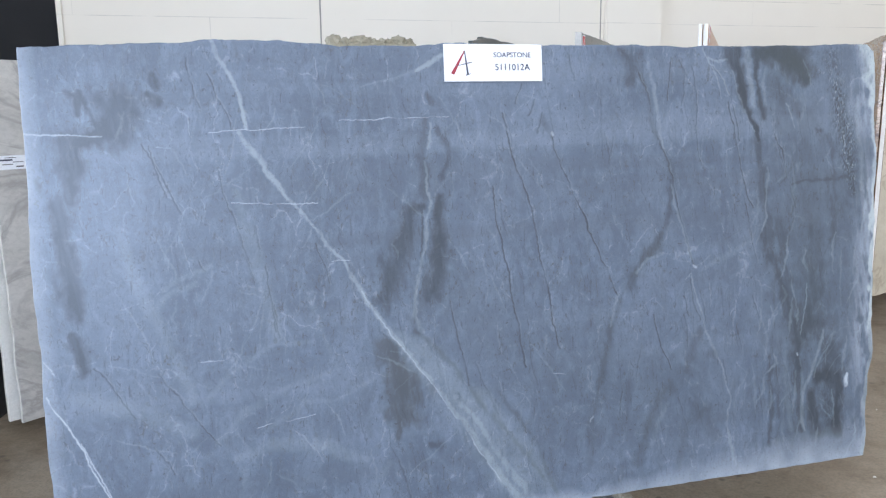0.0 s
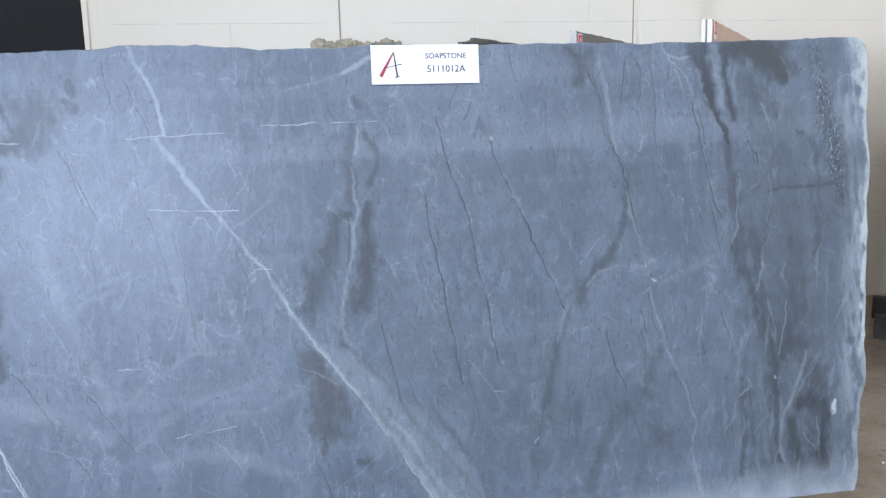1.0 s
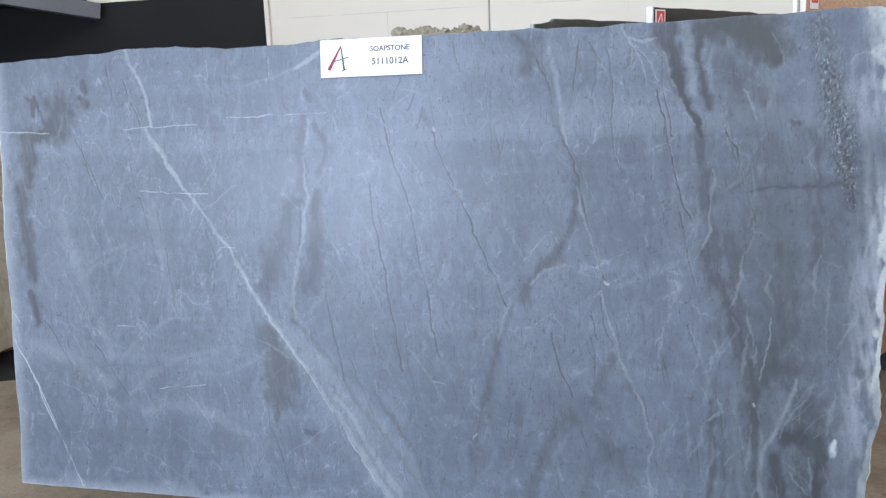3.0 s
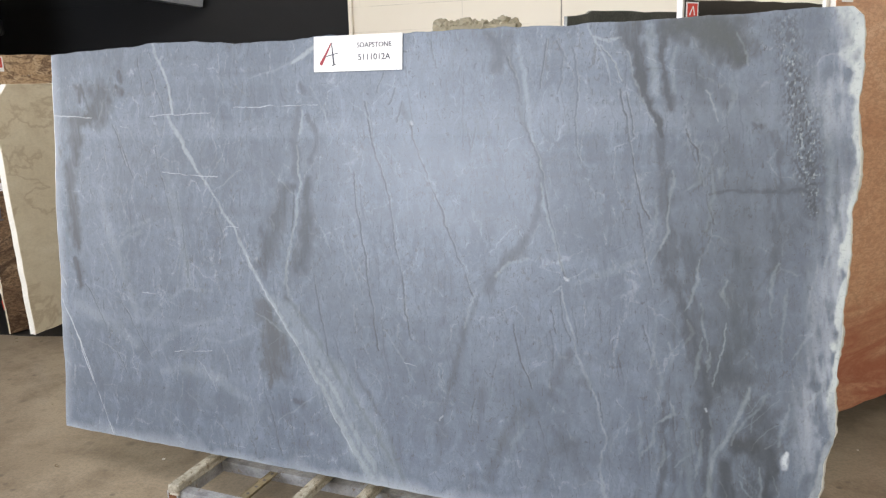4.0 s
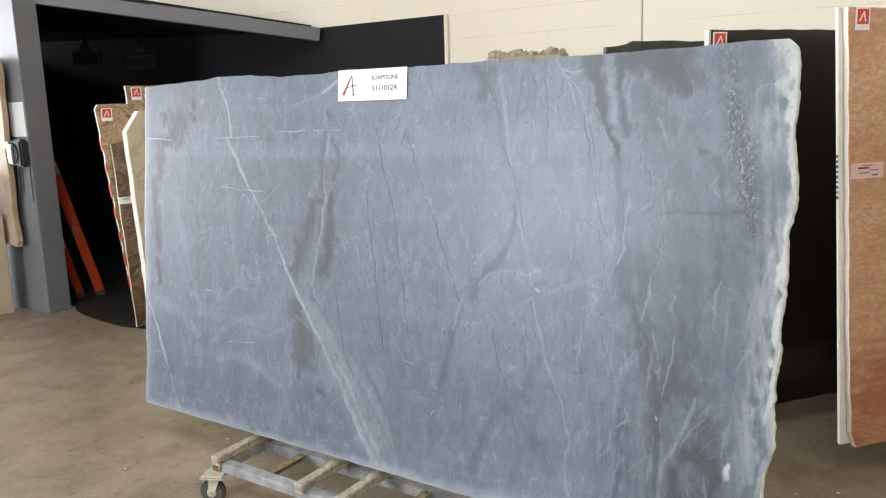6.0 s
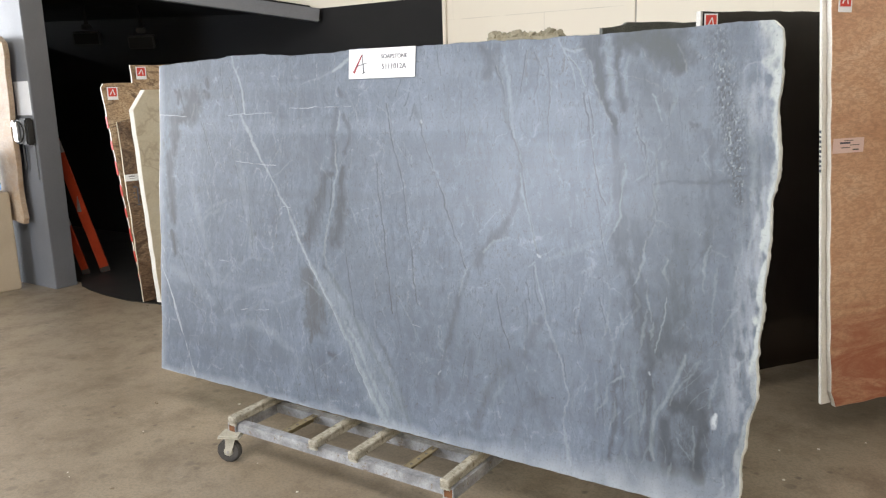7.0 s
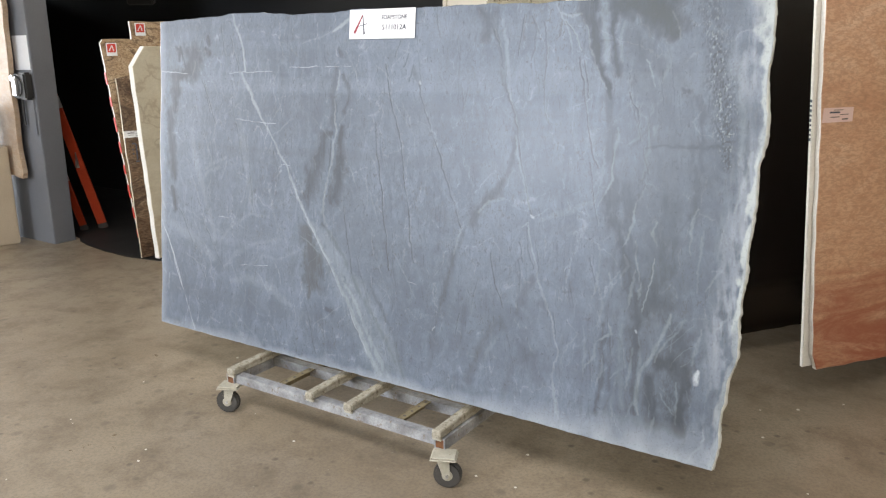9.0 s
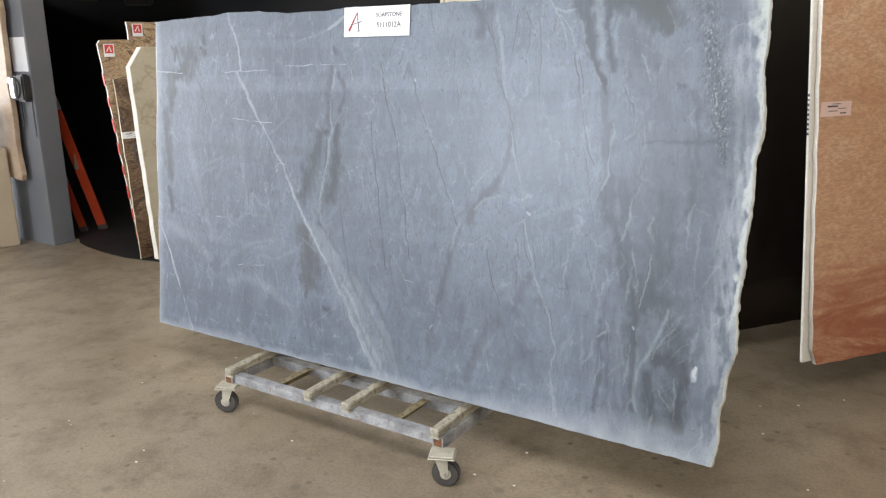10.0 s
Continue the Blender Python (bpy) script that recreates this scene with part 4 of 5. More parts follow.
seam(0.7, [(1.083, 1.481, 0.0027), (1.050, 1.430, 0.0027)])
seam(0.7, [(1.109, 1.434, 0.0027), (1.089, 1.368, 0.0027)])
seam(0.5, [(1.347, 1.354, 0.0025), (1.368, 1.263, 0.0025)])
seam(0.4, [(1.380, 1.343, 0.0024), (1.363, 1.251, 0.0025)])
seam(0.5, [(1.320, 1.547, 0.0025), (1.341, 1.456, 0.0025)])
seam(0.4, [(1.212, 1.641, 0.0025), (1.236, 1.549, 0.0025)])
seam(0.4, [(1.116, 1.551, 0.0026), (1.154, 1.364, 0.0026)])
seam(0.7, [(0.744, 0.797, 0.0030), (0.770, 0.642, 0.0030), (0.803, 0.488, 0.0030)])
seam(0.5, [(0.827, 0.571, 0.0030), (0.886, 0.422, 0.0030), (0.937, 0.299, 0.0029)])
stroke("stain", 0.3, [(1.107, 1.422, 0.0089), (1.129, 1.387, 0.0088), (1.149, 1.352, 0.0058)])
stroke("white", 0.5, [(1.145, 1.364, 0.0047), (1.148, 1.359, 0.0047)])
# the forked stain in the middle
stroke("stain", 0.5, [(0.691, 1.511, 0.0067), (0.706, 1.481, 0.0100)])
stroke("stain", 0.5, [(0.684, 1.423, 0.0101), (0.676, 1.360, 0.0169), (0.658, 1.303, 0.0171), (0.667, 1.245, 0.0171), (0.676, 1.160, 0.0136)])
stroke("stain", 0.55, [(0.729, 1.385, 0.0083), (0.758, 1.323, 0.0132), (0.753, 1.272, 0.0100), (0.728, 1.221, 0.0101)])
stroke("stain", 0.75, [(0.664, 1.129, 0.0103), (0.616, 1.122, 0.0209), (0.597, 1.048, 0.0316), (0.571, 0.972, 0.0425), (0.531, 0.879, 0.0432), (0.511, 0.813, 0.0326)])
stroke("stain", 0.8, [(0.717, 1.157, 0.0135), (0.713, 1.080, 0.0271), (0.714, 0.976, 0.0306), (0.706, 0.911, 0.0307), (0.681, 0.838, 0.0345), (0.661, 0.815, 0.0173)])
stroke("stain", 0.35, [(0.640, 0.814, 0.0244), (0.621, 0.745, 0.0211), (0.616, 0.691, 0.0106)])
stroke("pale", 0.42, [(0.701, 1.410, 0.0046), (0.697, 1.347, 0.0069), (0.684, 1.322, 0.0046)])
stroke("pale", 0.42, [(0.672, 1.278, 0.0035), (0.679, 1.186, 0.0041), (0.691, 1.143, 0.0046), (0.666, 1.077, 0.0047), (0.665, 0.986, 0.0052), (0.643, 0.914, 0.0047), (0.618, 0.825, 0.0060), (0.614, 0.745, 0.0072), (0.644, 0.694, 0.0071)])
seam(0.7, [(0.657, 1.116, 0.0031), (0.654, 1.025, 0.0031), (0.650, 0.920, 0.0031)])
seam(0.6, [(0.618, 0.838, 0.0032), (0.614, 0.731, 0.0032)])
stroke("brown", 0.85, [(0.512, 0.661, 0.0255), (0.537, 0.560, 0.0472), (0.565, 0.495, 0.0722), (0.560, 0.426, 0.0507), (0.544, 0.335, 0.0146)])
stroke("stain", 0.25, [(0.421, 0.601, 0.0112), (0.432, 0.491, 0.0150), (0.443, 0.353, 0.0113)])
stroke("stain", 0.55, [(0.650, 0.298, 0.0106), (0.700, 0.295, 0.0174)])
seam(0.6, [(0.536, 0.256, 0.0033), (0.568, 0.150, 0.0033), (0.593, 0.066, 0.0033)])
seam(0.4, [(0.277, 0.183, 0.0036), (0.338, 0.107, 0.0035)])
# pale web over the lower left
stroke("pale", 0.19, [(-0.307, 1.102, 0.0135), (-0.275, 0.940, 0.0180), (-0.216, 0.796, 0.0178), (-0.157, 0.652, 0.0176), (-0.125, 0.536, 0.0131)])
stroke("pale", 0.17, [(0.048, 1.201, 0.0123), (0.083, 1.048, 0.0244), (0.122, 0.880, 0.0202), (0.154, 0.713, 0.0161)])
stroke("pale", 0.22, [(0.007, 0.330, 0.0127), (0.091, 0.363, 0.0166), (0.193, 0.358, 0.0201), (0.294, 0.330, 0.0235), (0.372, 0.291, 0.0192), (0.430, 0.266, 0.0113)])
stroke("pale", 0.19, [(-0.468, 0.589, 0.0191), (-0.350, 0.540, 0.0232), (-0.235, 0.493, 0.0270), (-0.124, 0.431, 0.0175)])
stroke("pale", 0.19, [(-0.194, 0.901, 0.0088), (-0.129, 0.935, 0.0086), (-0.044, 0.969, 0.0084)])
stroke("pale", 0.19, [(-0.247, 0.823, 0.0089), (-0.172, 0.888, 0.0088), (-0.099, 0.916, 0.0086)])
stroke("pale", 0.15, [(-0.081, 0.541, 0.0086), (0.024, 0.641, 0.0084), (0.146, 0.697, 0.0081), (0.266, 0.695, 0.0078)])
stroke("pale", 0.15, [(-0.058, 0.395, 0.0086), (0.026, 0.481, 0.0105), (0.149, 0.540, 0.0101), (0.326, 0.590, 0.0077)])
stroke("pale", 0.15, [(0.110, 0.419, 0.0082), (0.231, 0.493, 0.0079), (0.348, 0.494, 0.0077), (0.460, 0.550, 0.0074)])
stroke("pale", 0.12, [(0.029, 0.289, 0.0084), (-0.012, 0.162, 0.0086), (0.075, 0.057, 0.0084)])
stroke("pale", 0.12, [(0.262, 0.835, 0.0078), (0.304, 0.699, 0.0077), (0.346, 0.592, 0.0077)])
stroke("pale", 0.12, [(0.506, 0.251, 0.0111), (0.434, 0.153, 0.0114), (0.398, 0.061, 0.0077)])
stroke("broad", 0.52, [(2.215, 1.42, 0.10), (2.235, 1.10, 0.16), (2.255, 0.70, 0.19), (2.270, 0.30, 0.19), (2.270, 0.12, 0.17)])
stroke("broad", 0.3, [(2.330, 1.60, 0.14), (2.370, 1.30, 0.12), (2.400, 0.90, 0.07)])
stroke("broad", 0.3, [(0.760, 0.85, 0.10), (0.980, 0.55, 0.16), (1.350, 0.45, 0.20), (1.700, 0.42, 0.18)])
# short dark hairlines strewn over the face
rng = random.Random(4)
for _ in range(360):
    u, v = rng.uniform(W0 + 0.1, 2.2), rng.uniform(0.08, 1.6)
    if u > 0.7 and rng.random() < 0.5:
        continue
    ln, lean = rng.uniform(0.01, 0.05), rng.uniform(0.05, 0.6)
    stroke("crack", rng.uniform(0.15, 0.5), [(u, v, 0.0009), (u + ln * lean * 0.4 + rng.uniform(-0.005, 0.005), v - ln / 2, 0.0014), (u + ln * lean, v - ln, 0.0008)])
for _ in range(230):
    u, v = rng.uniform(0.3, 2.3), rng.uniform(0.1, 1.6)
    ln = rng.uniform(0.03, 0.16)
    stroke("crack", rng.uniform(0.2, 0.6), [(u, v, 0.0008), (u + rng.uniform(0, 0.012), v - ln / 2, 0.0013), (u + rng.uniform(0.005, 0.03), v - ln, 0.0008)])
for _ in range(70):
    u, v, a = rng.uniform(W0 + 0.15, 1.1), rng.uniform(0.1, 1.55), rng.uniform(0.3, 2.6)
    ln = rng.uniform(0.05, 0.25)
    stroke("pale", rng.uniform(0.12, 0.28), [(u, v, 0.0015), (u + ln * math.cos(a) * 0.5 + 0.01, v - ln * math.sin(a) * 0.5, 0.0035), (u + ln * math.cos(a), v - ln * math.sin(a), 0.0012)])
for _ in range(60):
    u, v = rng.uniform(1.95, 2.5), rng.uniform(0.1, 1.3)
    ln = rng.uniform(0.05, 0.22)
    stroke(rng.choice(["pale", "dark"]), rng.uniform(0.15, 0.4), [(u, v, 0.002), (u + rng.uniform(-0.02, 0.02), v - ln / 2, 0.006), (u + rng.uniform(-0.05, 0.01), v - ln, 0.002)])
tone["stain"] = np.maximum(tone["stain"], 0.85 * np.maximum(tone.pop("fleck"), tone.pop("grit")))
edge_r = right.ravel() - U
crust = 0.014 + 0.03 * np.clip(fractal(V * 3.2, V * 0, 75), 0, 1) + 0.035 * np.clip((V - 1.35) / 0.2, 0, 1)
tone["raw"] = np.clip(1.3 - (edge_r + 0.012 * fractal(U * 24, V * 14, 71)) / crust, 0, 1)
tone["raw"] = np.clip((tone["raw"] + 0.3 * ragged - 0.2) * 1.7, 0, 0.9) * np.clip(tone["raw"] * 6, 0, 1) * np.clip((V - 0.3) / 0.3, 0.4, 1) * (0.5 + 0.5 * np.clip(patchy * 1.5, 0, 1))
low = np.clip(1 - (V - 0.01) / np.maximum(0.015, 0.05 + 0.095 * np.clip((U - 1.2) / 1.0, 0, 1) + 0.02 * fractal(U * 12, U * 0, 73)), 0, 1)
side = np.clip(1 - (U - left.ravel()) / 0.05, 0, 1) * 0.5
rim_dust = np.clip(1.2 - (V - foot.ravel()) / (0.011 + 0.004 * thin), 0, 1) * 0.75
tone["dust"] = np.clip(np.maximum(rim_dust, np.maximum(low * np.clip(0.6 + 0.2 * (U + 0.5) / 3, 0, 0.8), side)) * (0.55 + 0.45 * thin), 0, 0.85)
tone["dust"] = np.maximum(tone["dust"], np.clip(1.1 - (edge_r + 0.05 * fractal(U * 6, V * 4, 77) + 0.02 * ragged) / 0.11, 0, 1) * np.clip(0.6 * fibre + 0.25 * ragged, 0, 0.55))

slab = empty("soapstone_slab", pose(0, 2.487, 0.22, -LEAN, 0, 0), "honed blue-grey soapstone slab with pale diagonal veins, on a cart", "stone slab", kind="thing")
THICK = 0.032
n_front = NU * NV
rim = np.concatenate([np.arange(NU), np.arange(1, NV) * NU + NU - 1, (NV - 1) * NU + np.arange(NU - 2, -1, -1), np.arange(NV - 2, 0, -1) * NU])
front = np.stack([U, 0.0008 * fractal(U * 3, V * 3, 81), V], 1)
rough_edge = 0.005 * fractal(U[rim] * 19, V[rim] * 19, 83)
mid = np.stack([U[rim] + np.where(U[rim] > 2.3, 0.006 + rough_edge, 0), np.full(len(rim), THICK * 0.45), V[rim]], 1)
back = np.stack([U[rim], np.full(len(rim), THICK), V[rim]], 1)
verts = np.concatenate([front, mid, back, [[1.0, THICK, 0.8]]])
i0 = (np.arange(NV - 1)[:, None] * NU + np.arange(NU - 1)[None]).ravel()
quads = np.stack([i0, i0 + 1, i0 + NU + 1, i0 + NU], 1)
nr = len(rim)
a, b = np.arange(nr), (np.arange(nr) + 1) % nr
sides1 = np.stack([rim[b], rim[a], n_front + a, n_front + b], 1)
sides2 = np.stack([n_front + b, n_front + a, n_front + nr + a, n_front + nr + b], 1)
fan = np.stack([n_front + nr + b, n_front + nr + a, np.full(nr, n_front + 2 * nr)], 1)
loops = np.concatenate([quads.ravel(), sides1.ravel(), sides2.ravel(), fan.ravel()])
counts = np.concatenate([np.full(len(quads) + 2 * nr, 4), np.full(nr, 3)])
me = bpy.data.meshes.new("body")
me.vertices.add(len(verts))
me.vertices.foreach_set("co", verts.ravel().astype(np.float32))
me.loops.add(len(loops))
me.loops.foreach_set("vertex_index", loops.astype(np.int32))
me.polygons.add(len(counts))
me.polygons.foreach_set("loop_start", np.concatenate([[0], np.cumsum(counts)[:-1]]).astype(np.int32))
me.polygons.foreach_set("material_index", np.concatenate([np.zeros(len(quads)), np.ones(3 * nr)]).astype(np.int32))
me.update(calc_edges=True)
for key, values in tone.items():
    layer = me.attributes.new(key, "FLOAT", "POINT")
    layer.data.foreach_set("value", np.concatenate([values, np.zeros(len(verts) - n_front)]).astype(np.float32))
M_EDGE = surface("broken_soapstone_edge", (0.42, 0.45, 0.42), (0.66, 0.68, 0.66), 0.8, 9, 45, 0, 0.6, 0.006, wear=(0.34, 0.26, 0.19), wear_at=(0.66, 0.74))
me.materials.append(M_SOAP)
me.materials.append(M_EDGE)
body = new("body", me)
body.parent = slab

# the printed sign on the slab
sign = empty("name_sign", slab.matrix_basis @ pose(0.931, -0.004, 1.608), "white card sign printed with the stone's name", "sign")
part("card", box((0.357, 0.0012, 0.126), (0, -0.001, 0), 0.0004, segments=1), M_PAPER, sign)
lettering("letters", "SOAPSTONE", 0.0245, M_INK, sign, pose(0.068, -0.0022, 0.026, 90, 0, 0))
lettering("letters", "5111012A", 0.031, M_INK, sign, pose(0.068, -0.0022, -0.016, 90, 0, 0))


def bar(name, x0, z0, x1, z1, w0, w1, mat, parent):
    d = Vector((x1 - x0, z1 - z0)).normalized()
    n = Vector((-d.y, d.x))
    pts = [(x0 + n.x * w0, z0 + n.y * w0), (x0 - n.x * w0, z0 - n.y * w0), (x1 - n.x * w1, z1 - n.y * w1), (x1 + n.x * w1, z1 + n.y * w1)]
    bm = prism(pts, 0.0006)
    bmesh.ops.translate(bm, vec=(0, -0.0024, 0), verts=bm.verts)
    return part(name, bm, mat, parent)


bar("logo_stroke", -0.149, -0.038, -0.104, 0.040, 0.0062, 0.002, M_RED, sign)
bar("logo_stroke", -0.104, 0.040, -0.094, -0.041, 0.0016, 0.0034, M_INK, sign)
bar("logo_stroke", -0.140, -0.012, -0.078, 0.002, 0.0012, 0.0016, M_INK, sign)
bar("logo_stroke", -0.102, -0.042, -0.084, -0.037, 0.002, 0.001, M_INK, sign)

# ---- cart under the slab ----
cart = empty("slab_cart", pose(0.008, 0, 0), "worn steel slab cart with wooden bearers on casters", "cart")
RAIL = 2.335
ZT = 0.150


def tube(length, size, wall=0.004):
    """A square steel tube along x, open at its ends."""
    bm = bmesh.new()
    h = size / 2
    rings = []
    for x in (-length / 2, length / 2):
        for r in (h, h - wall):
            rings.append([bm.verts.new((x, y * r, z * r)) for y, z in ((-1, -1), (1, -1), (1, 1), (-1, 1))])
    for i in range(4):
        j = (i + 1) % 4
        bm.faces.new((rings[0][i], rings[0][j], rings[2][j], rings[2][i]))
        bm.faces.new((rings[1][j], rings[1][i], rings[3][i], rings[3][j]))
        bm.faces.new((rings[0][j], rings[0][i], rings[1][i], rings[1][j]))
        bm.faces.new((rings[2][i], rings[2][j], rings[3][j], rings[3][i]))
    bmesh.ops.recalc_face_normals(bm, faces=bm.faces)
    return bm


for y in (RAIL, 2.60, 3.12):
    part("long_rail", tube(1.30, 0.045), M_STEEL, cart, place=pose(0.81, y, ZT - 0.0225))
for x in (0.185, 1.435):
    part("end_rail", tube(0.85, 0.05), M_STEEL, cart, place=pose(x, 2.725, ZT - 0.025 - 0.001, 0, 0, 90))
    part("rusty_plug", box((0.041, 0.01, 0.041), (0, 0, 0), 0.002, segments=1), M_OXIDE, cart, "rust inside the open tube end", pose(x, 2.306, ZT - 0.026))
for x in (0.200, 0.72, 0.95, 1.425):
    wood = box((0.044, 0.58, 0.05), (0, 0.27, 0.025), 0.005, segments=1)
    for vert in wood.verts:
        if vert.co.y < 0.05 and vert.co.z > 0.025:
            vert.co.z -= 0.014
        vert.co.z += 0.004 * noise.noise(vert.co * 23 + Vector((x, 0, 0)))
        vert.co.x += 0.004 * noise.noise(vert.co * 17 + Vector((0, x, 0)))
    part("wooden_bearer", wood, M_WOOD, cart, "grey weathered wooden bearer", pose(x, RAIL - 0.03, ZT + 0.001))
    part("end_clip", box((0.046, 0.012, 0.046), (0, -0.006, 0.012), 0.003, segments=1), M_CASTER, cart, place=pose(x, RAIL - 0.031, ZT))
for x in (0.46, 1.17):
    ang = box((0.004, 0.5, 0.04), (0, 0.26, -0.02))
    box((0.036, 0.5, 0.004), (0.018, 0.26, -0.002), bm=ang)
    rusty = part("angle_bar", ang, M_RUST, cart, "rusty perforated angle bar", pose(x, RAIL, ZT - 0.002))
    for k in range(8):
        part("hole", rod(0.007, 0.0055, (0.0185, 0.06 + 0.055 * k, -0.002), "z", 10), M_SEAL, rusty)


def caster(x, y, turn):
    fork = part("caster", box((0.10, 0.085, 0.008), (0, 0, -0.004), 0.002, segments=1), M_CASTER, cart, "cream painted swivel caster", pose(x, y, ZT - 0.046, 0, 0, turn))
    part("plate", box((0.11, 0.09, 0.006), (0, 0, -0.013), 0.002, segments=1), M_CASTER, fork)
    part("swivel", rod(0.026, 0.014, (0, 0, -0.022), "z", 20, 0.003), M_CASTER, fork)
    drop = ZT - 0.046 - G - 0.059
    for s in (-1, 1):
        pts = [(-0.028, -0.024), (0.024, -0.024), (0.026, -drop - 0.004), (0.018, -drop - 0.016), (0.006, -drop - 0.016), (-0.004, -drop)]
        cheek = prism(pts, 0.003)
        bmesh.ops.translate(cheek, vec=(0, s * 0.024 - 0.0015, 0), verts=cheek.verts)
        part("cheek", cheek, M_CASTER, fork)
    wheel = part("wheel", rod(0.059, 0.036, (0.014, 0, -drop), "y", 28, 0.008), M_RUBBER, fork, "worn grey rubber wheel")
    part("hub", rod(0.026, 0.04, (0.014, 0, -drop), "y", 20, 0.003), M_CASTER, wheel)
    part("axle_bolt", rod(0.008, 0.06, (0.014, 0, -drop), "y", 6), M_ALU, wheel)


caster(0.19, RAIL - 0.045, 205)
caster(1.475, RAIL - 0.06, 25)
caster(0.19, 3.13, 190)
caster(1.475, 3.13, 10)

# ---- stored slabs ----


def bearers(thing, x0, x1, top, thick):
    """Two timber blocks that hold a stored slab off the floor."""
    for x in (x0, x1):
        part("timber_block", box((0.09, 0.3, top - G), (x, thick / 2, -(top - G) / 2 + 0.0), 0.004), M_RUBBER, thing, "dark timber block under the slab")


def store_slab(name, foot, direction, length, height, thick, face, edge, label, lean=0.0, outline=None, seed=1, group="stored stone slabs"):
    """A slab standing on edge: its near lower corner at foot, running off in a direction (degrees), face to its right."""
    rr = random.Random(seed)
    if outline is None:
        outline = [(0, 0), (length, 0), (length, height), (0, height)]
    bm = bmesh.new()
    pts = []
    for (x0, z0), (x1, z1) in zip(outline, outline[1:] + outline[:1]):
        n = max(2, int(math.hypot(x1 - x0, z1 - z0) / 0.09))
        for k in range(n):
            j = 0.004 if k else 0.0
            pts.append((x0 + (x1 - x0) * k / n + rr.uniform(-j, j), z0 + (z1 - z0) * k / n + rr.uniform(-j, j)))
    bm = prism(pts, thick)
    for f in bm.faces:
        f.material_index = 0 if len(f.verts) > 8 else 1
    bmesh.ops.bevel(bm, geom=[e for e in bm.edges if any(len(f.verts) > 8 for f in e.link_faces)], offset=0.003, segments=1, affect="EDGES")
    thing = empty(name, pose(*foot, lean, 0, direction), label, "stone slab", group)
    part("body", bm, [face, edge], thing)
    thing["kind"] = "thing"
    bearers(thing, length * 0.55, length * 0.88, foot[2], thick)
    return thing


def red_tag(thing, x, z, size=0.07, y=-0.003):
    """A square red tag with a white border and a pale slanted mark."""
    tag = part("tag", box((size, 0.002, size * 1.2), (0, 0, 0)), M_PAPER, thing, "red and white square tag", pose(x, y, z))
    part("tag_field", box((size * 0.8, 0.001, size * 0.8), (0, -0.0016, size * 0.12)), M_TAG, tag)
    bar("tag_mark", -size * 0.24, -size * 0.12, size * 0.06, size * 0.38, size * 0.05, size * 0.03, M_PAPER, tag)
    bar("tag_mark", size * 0.06, size * 0.38, size * 0.18, -size * 0.14, size * 0.03, size * 0.045, M_PAPER, tag)


def paper_label(thing, x, z, w=0.15, h=0.06, mat=None):
    lab = part("paper_label", box((w, 0.001, h), (0, 0, 0)), mat or M_PINK, thing, "small printed paper label", pose(x, -0.002, z))
    for k, (x0, wide, high) in enumerate(((0.0, 0.3, 0.05), (-0.12, 0.34, 0.12), (0.2, 0.3, 0.05), (-0.1, 0.3, 0.06), (0.24, 0.2, 0.09))):
        part("print_bar", box((w * wide, 0.0006, h * high), (w * x0, -0.001, h * (0.34 - 0.16 * k))), M_INK if k == 1 else M_SEAL, lab)


AWAY = 54
red = store_slab("red_granite_slab", (2.60, 3.88, 0.14), AWAY, 2.4, 1.93, 0.03, M_REDST, M_SAW, "polished orange-red granite slab standing on edge", outline=[(0.05, 0), (2.4, 0), (2.4, 1.93), (-0.15, 1.93), (-0.03, 0.5), (0.015, 0.08)], seed=3)
part("backing", prism([(-0.012, 0.012), (2.38, 0.012), (2.38, 1.93), (-0.17, 1.93)], 0.018, 0.002), M_SAW, red, "pale sawn backing edge", pose(0, 0.032, 0))
paper_label(red, 0.003, 1.262, 0.18, 0.066)
for k in range(9):
    zt = 1.15 + 0.022 * k
    part("edge_print", box((0.001, 0.011, 0.013 - 0.004 * (k % 2)), (0, 0, 0)), M_INK, red, place=pose(-0.0135 - 0.158 * zt / 1.93, 0.041, zt, 0, -4.7, 0))
red_tag(red, -0.075, 1.882, 0.075)
blk = store_slab("dark_brown_granite_slab", (1.90, 4.0, 0.1), AWAY, 2.1, 1.94, 0.03, M_BROWN, M_BROWN, "polished dark brown granite slab standing on edge", seed=5)
red_tag(blk, 0.05, 1.88, 0.08)
part("end_strip", box((0.012, 0.034, 0.3), (-0.006, 0.015, 1.79)), M_GREYMAR, blk)
drk = store_slab("dark_green_slab", (1.39, 4.19, 0.1), AWAY, 1.9, 1.925, 0.03, M_DARKGRN, M_DARKGRN, "dark green granite slab standing on edge", seed=7, outline=[(0.03, 0), (1.9, 0), (1.9, 1.93), (0.06, 1.93), (0.03, 1.915), (-0.1, 1.90), (-0.1, 0.1)])
lump_top = store_slab("rough_stone_slab", (0.58, 4.15, 0.1), 4, 0.46, 1.885, 0.09, M_ROUGH, M_ROUGH, "rough-edged stone slab with a lumpy crest", seed=9)
rl = random.Random(12)
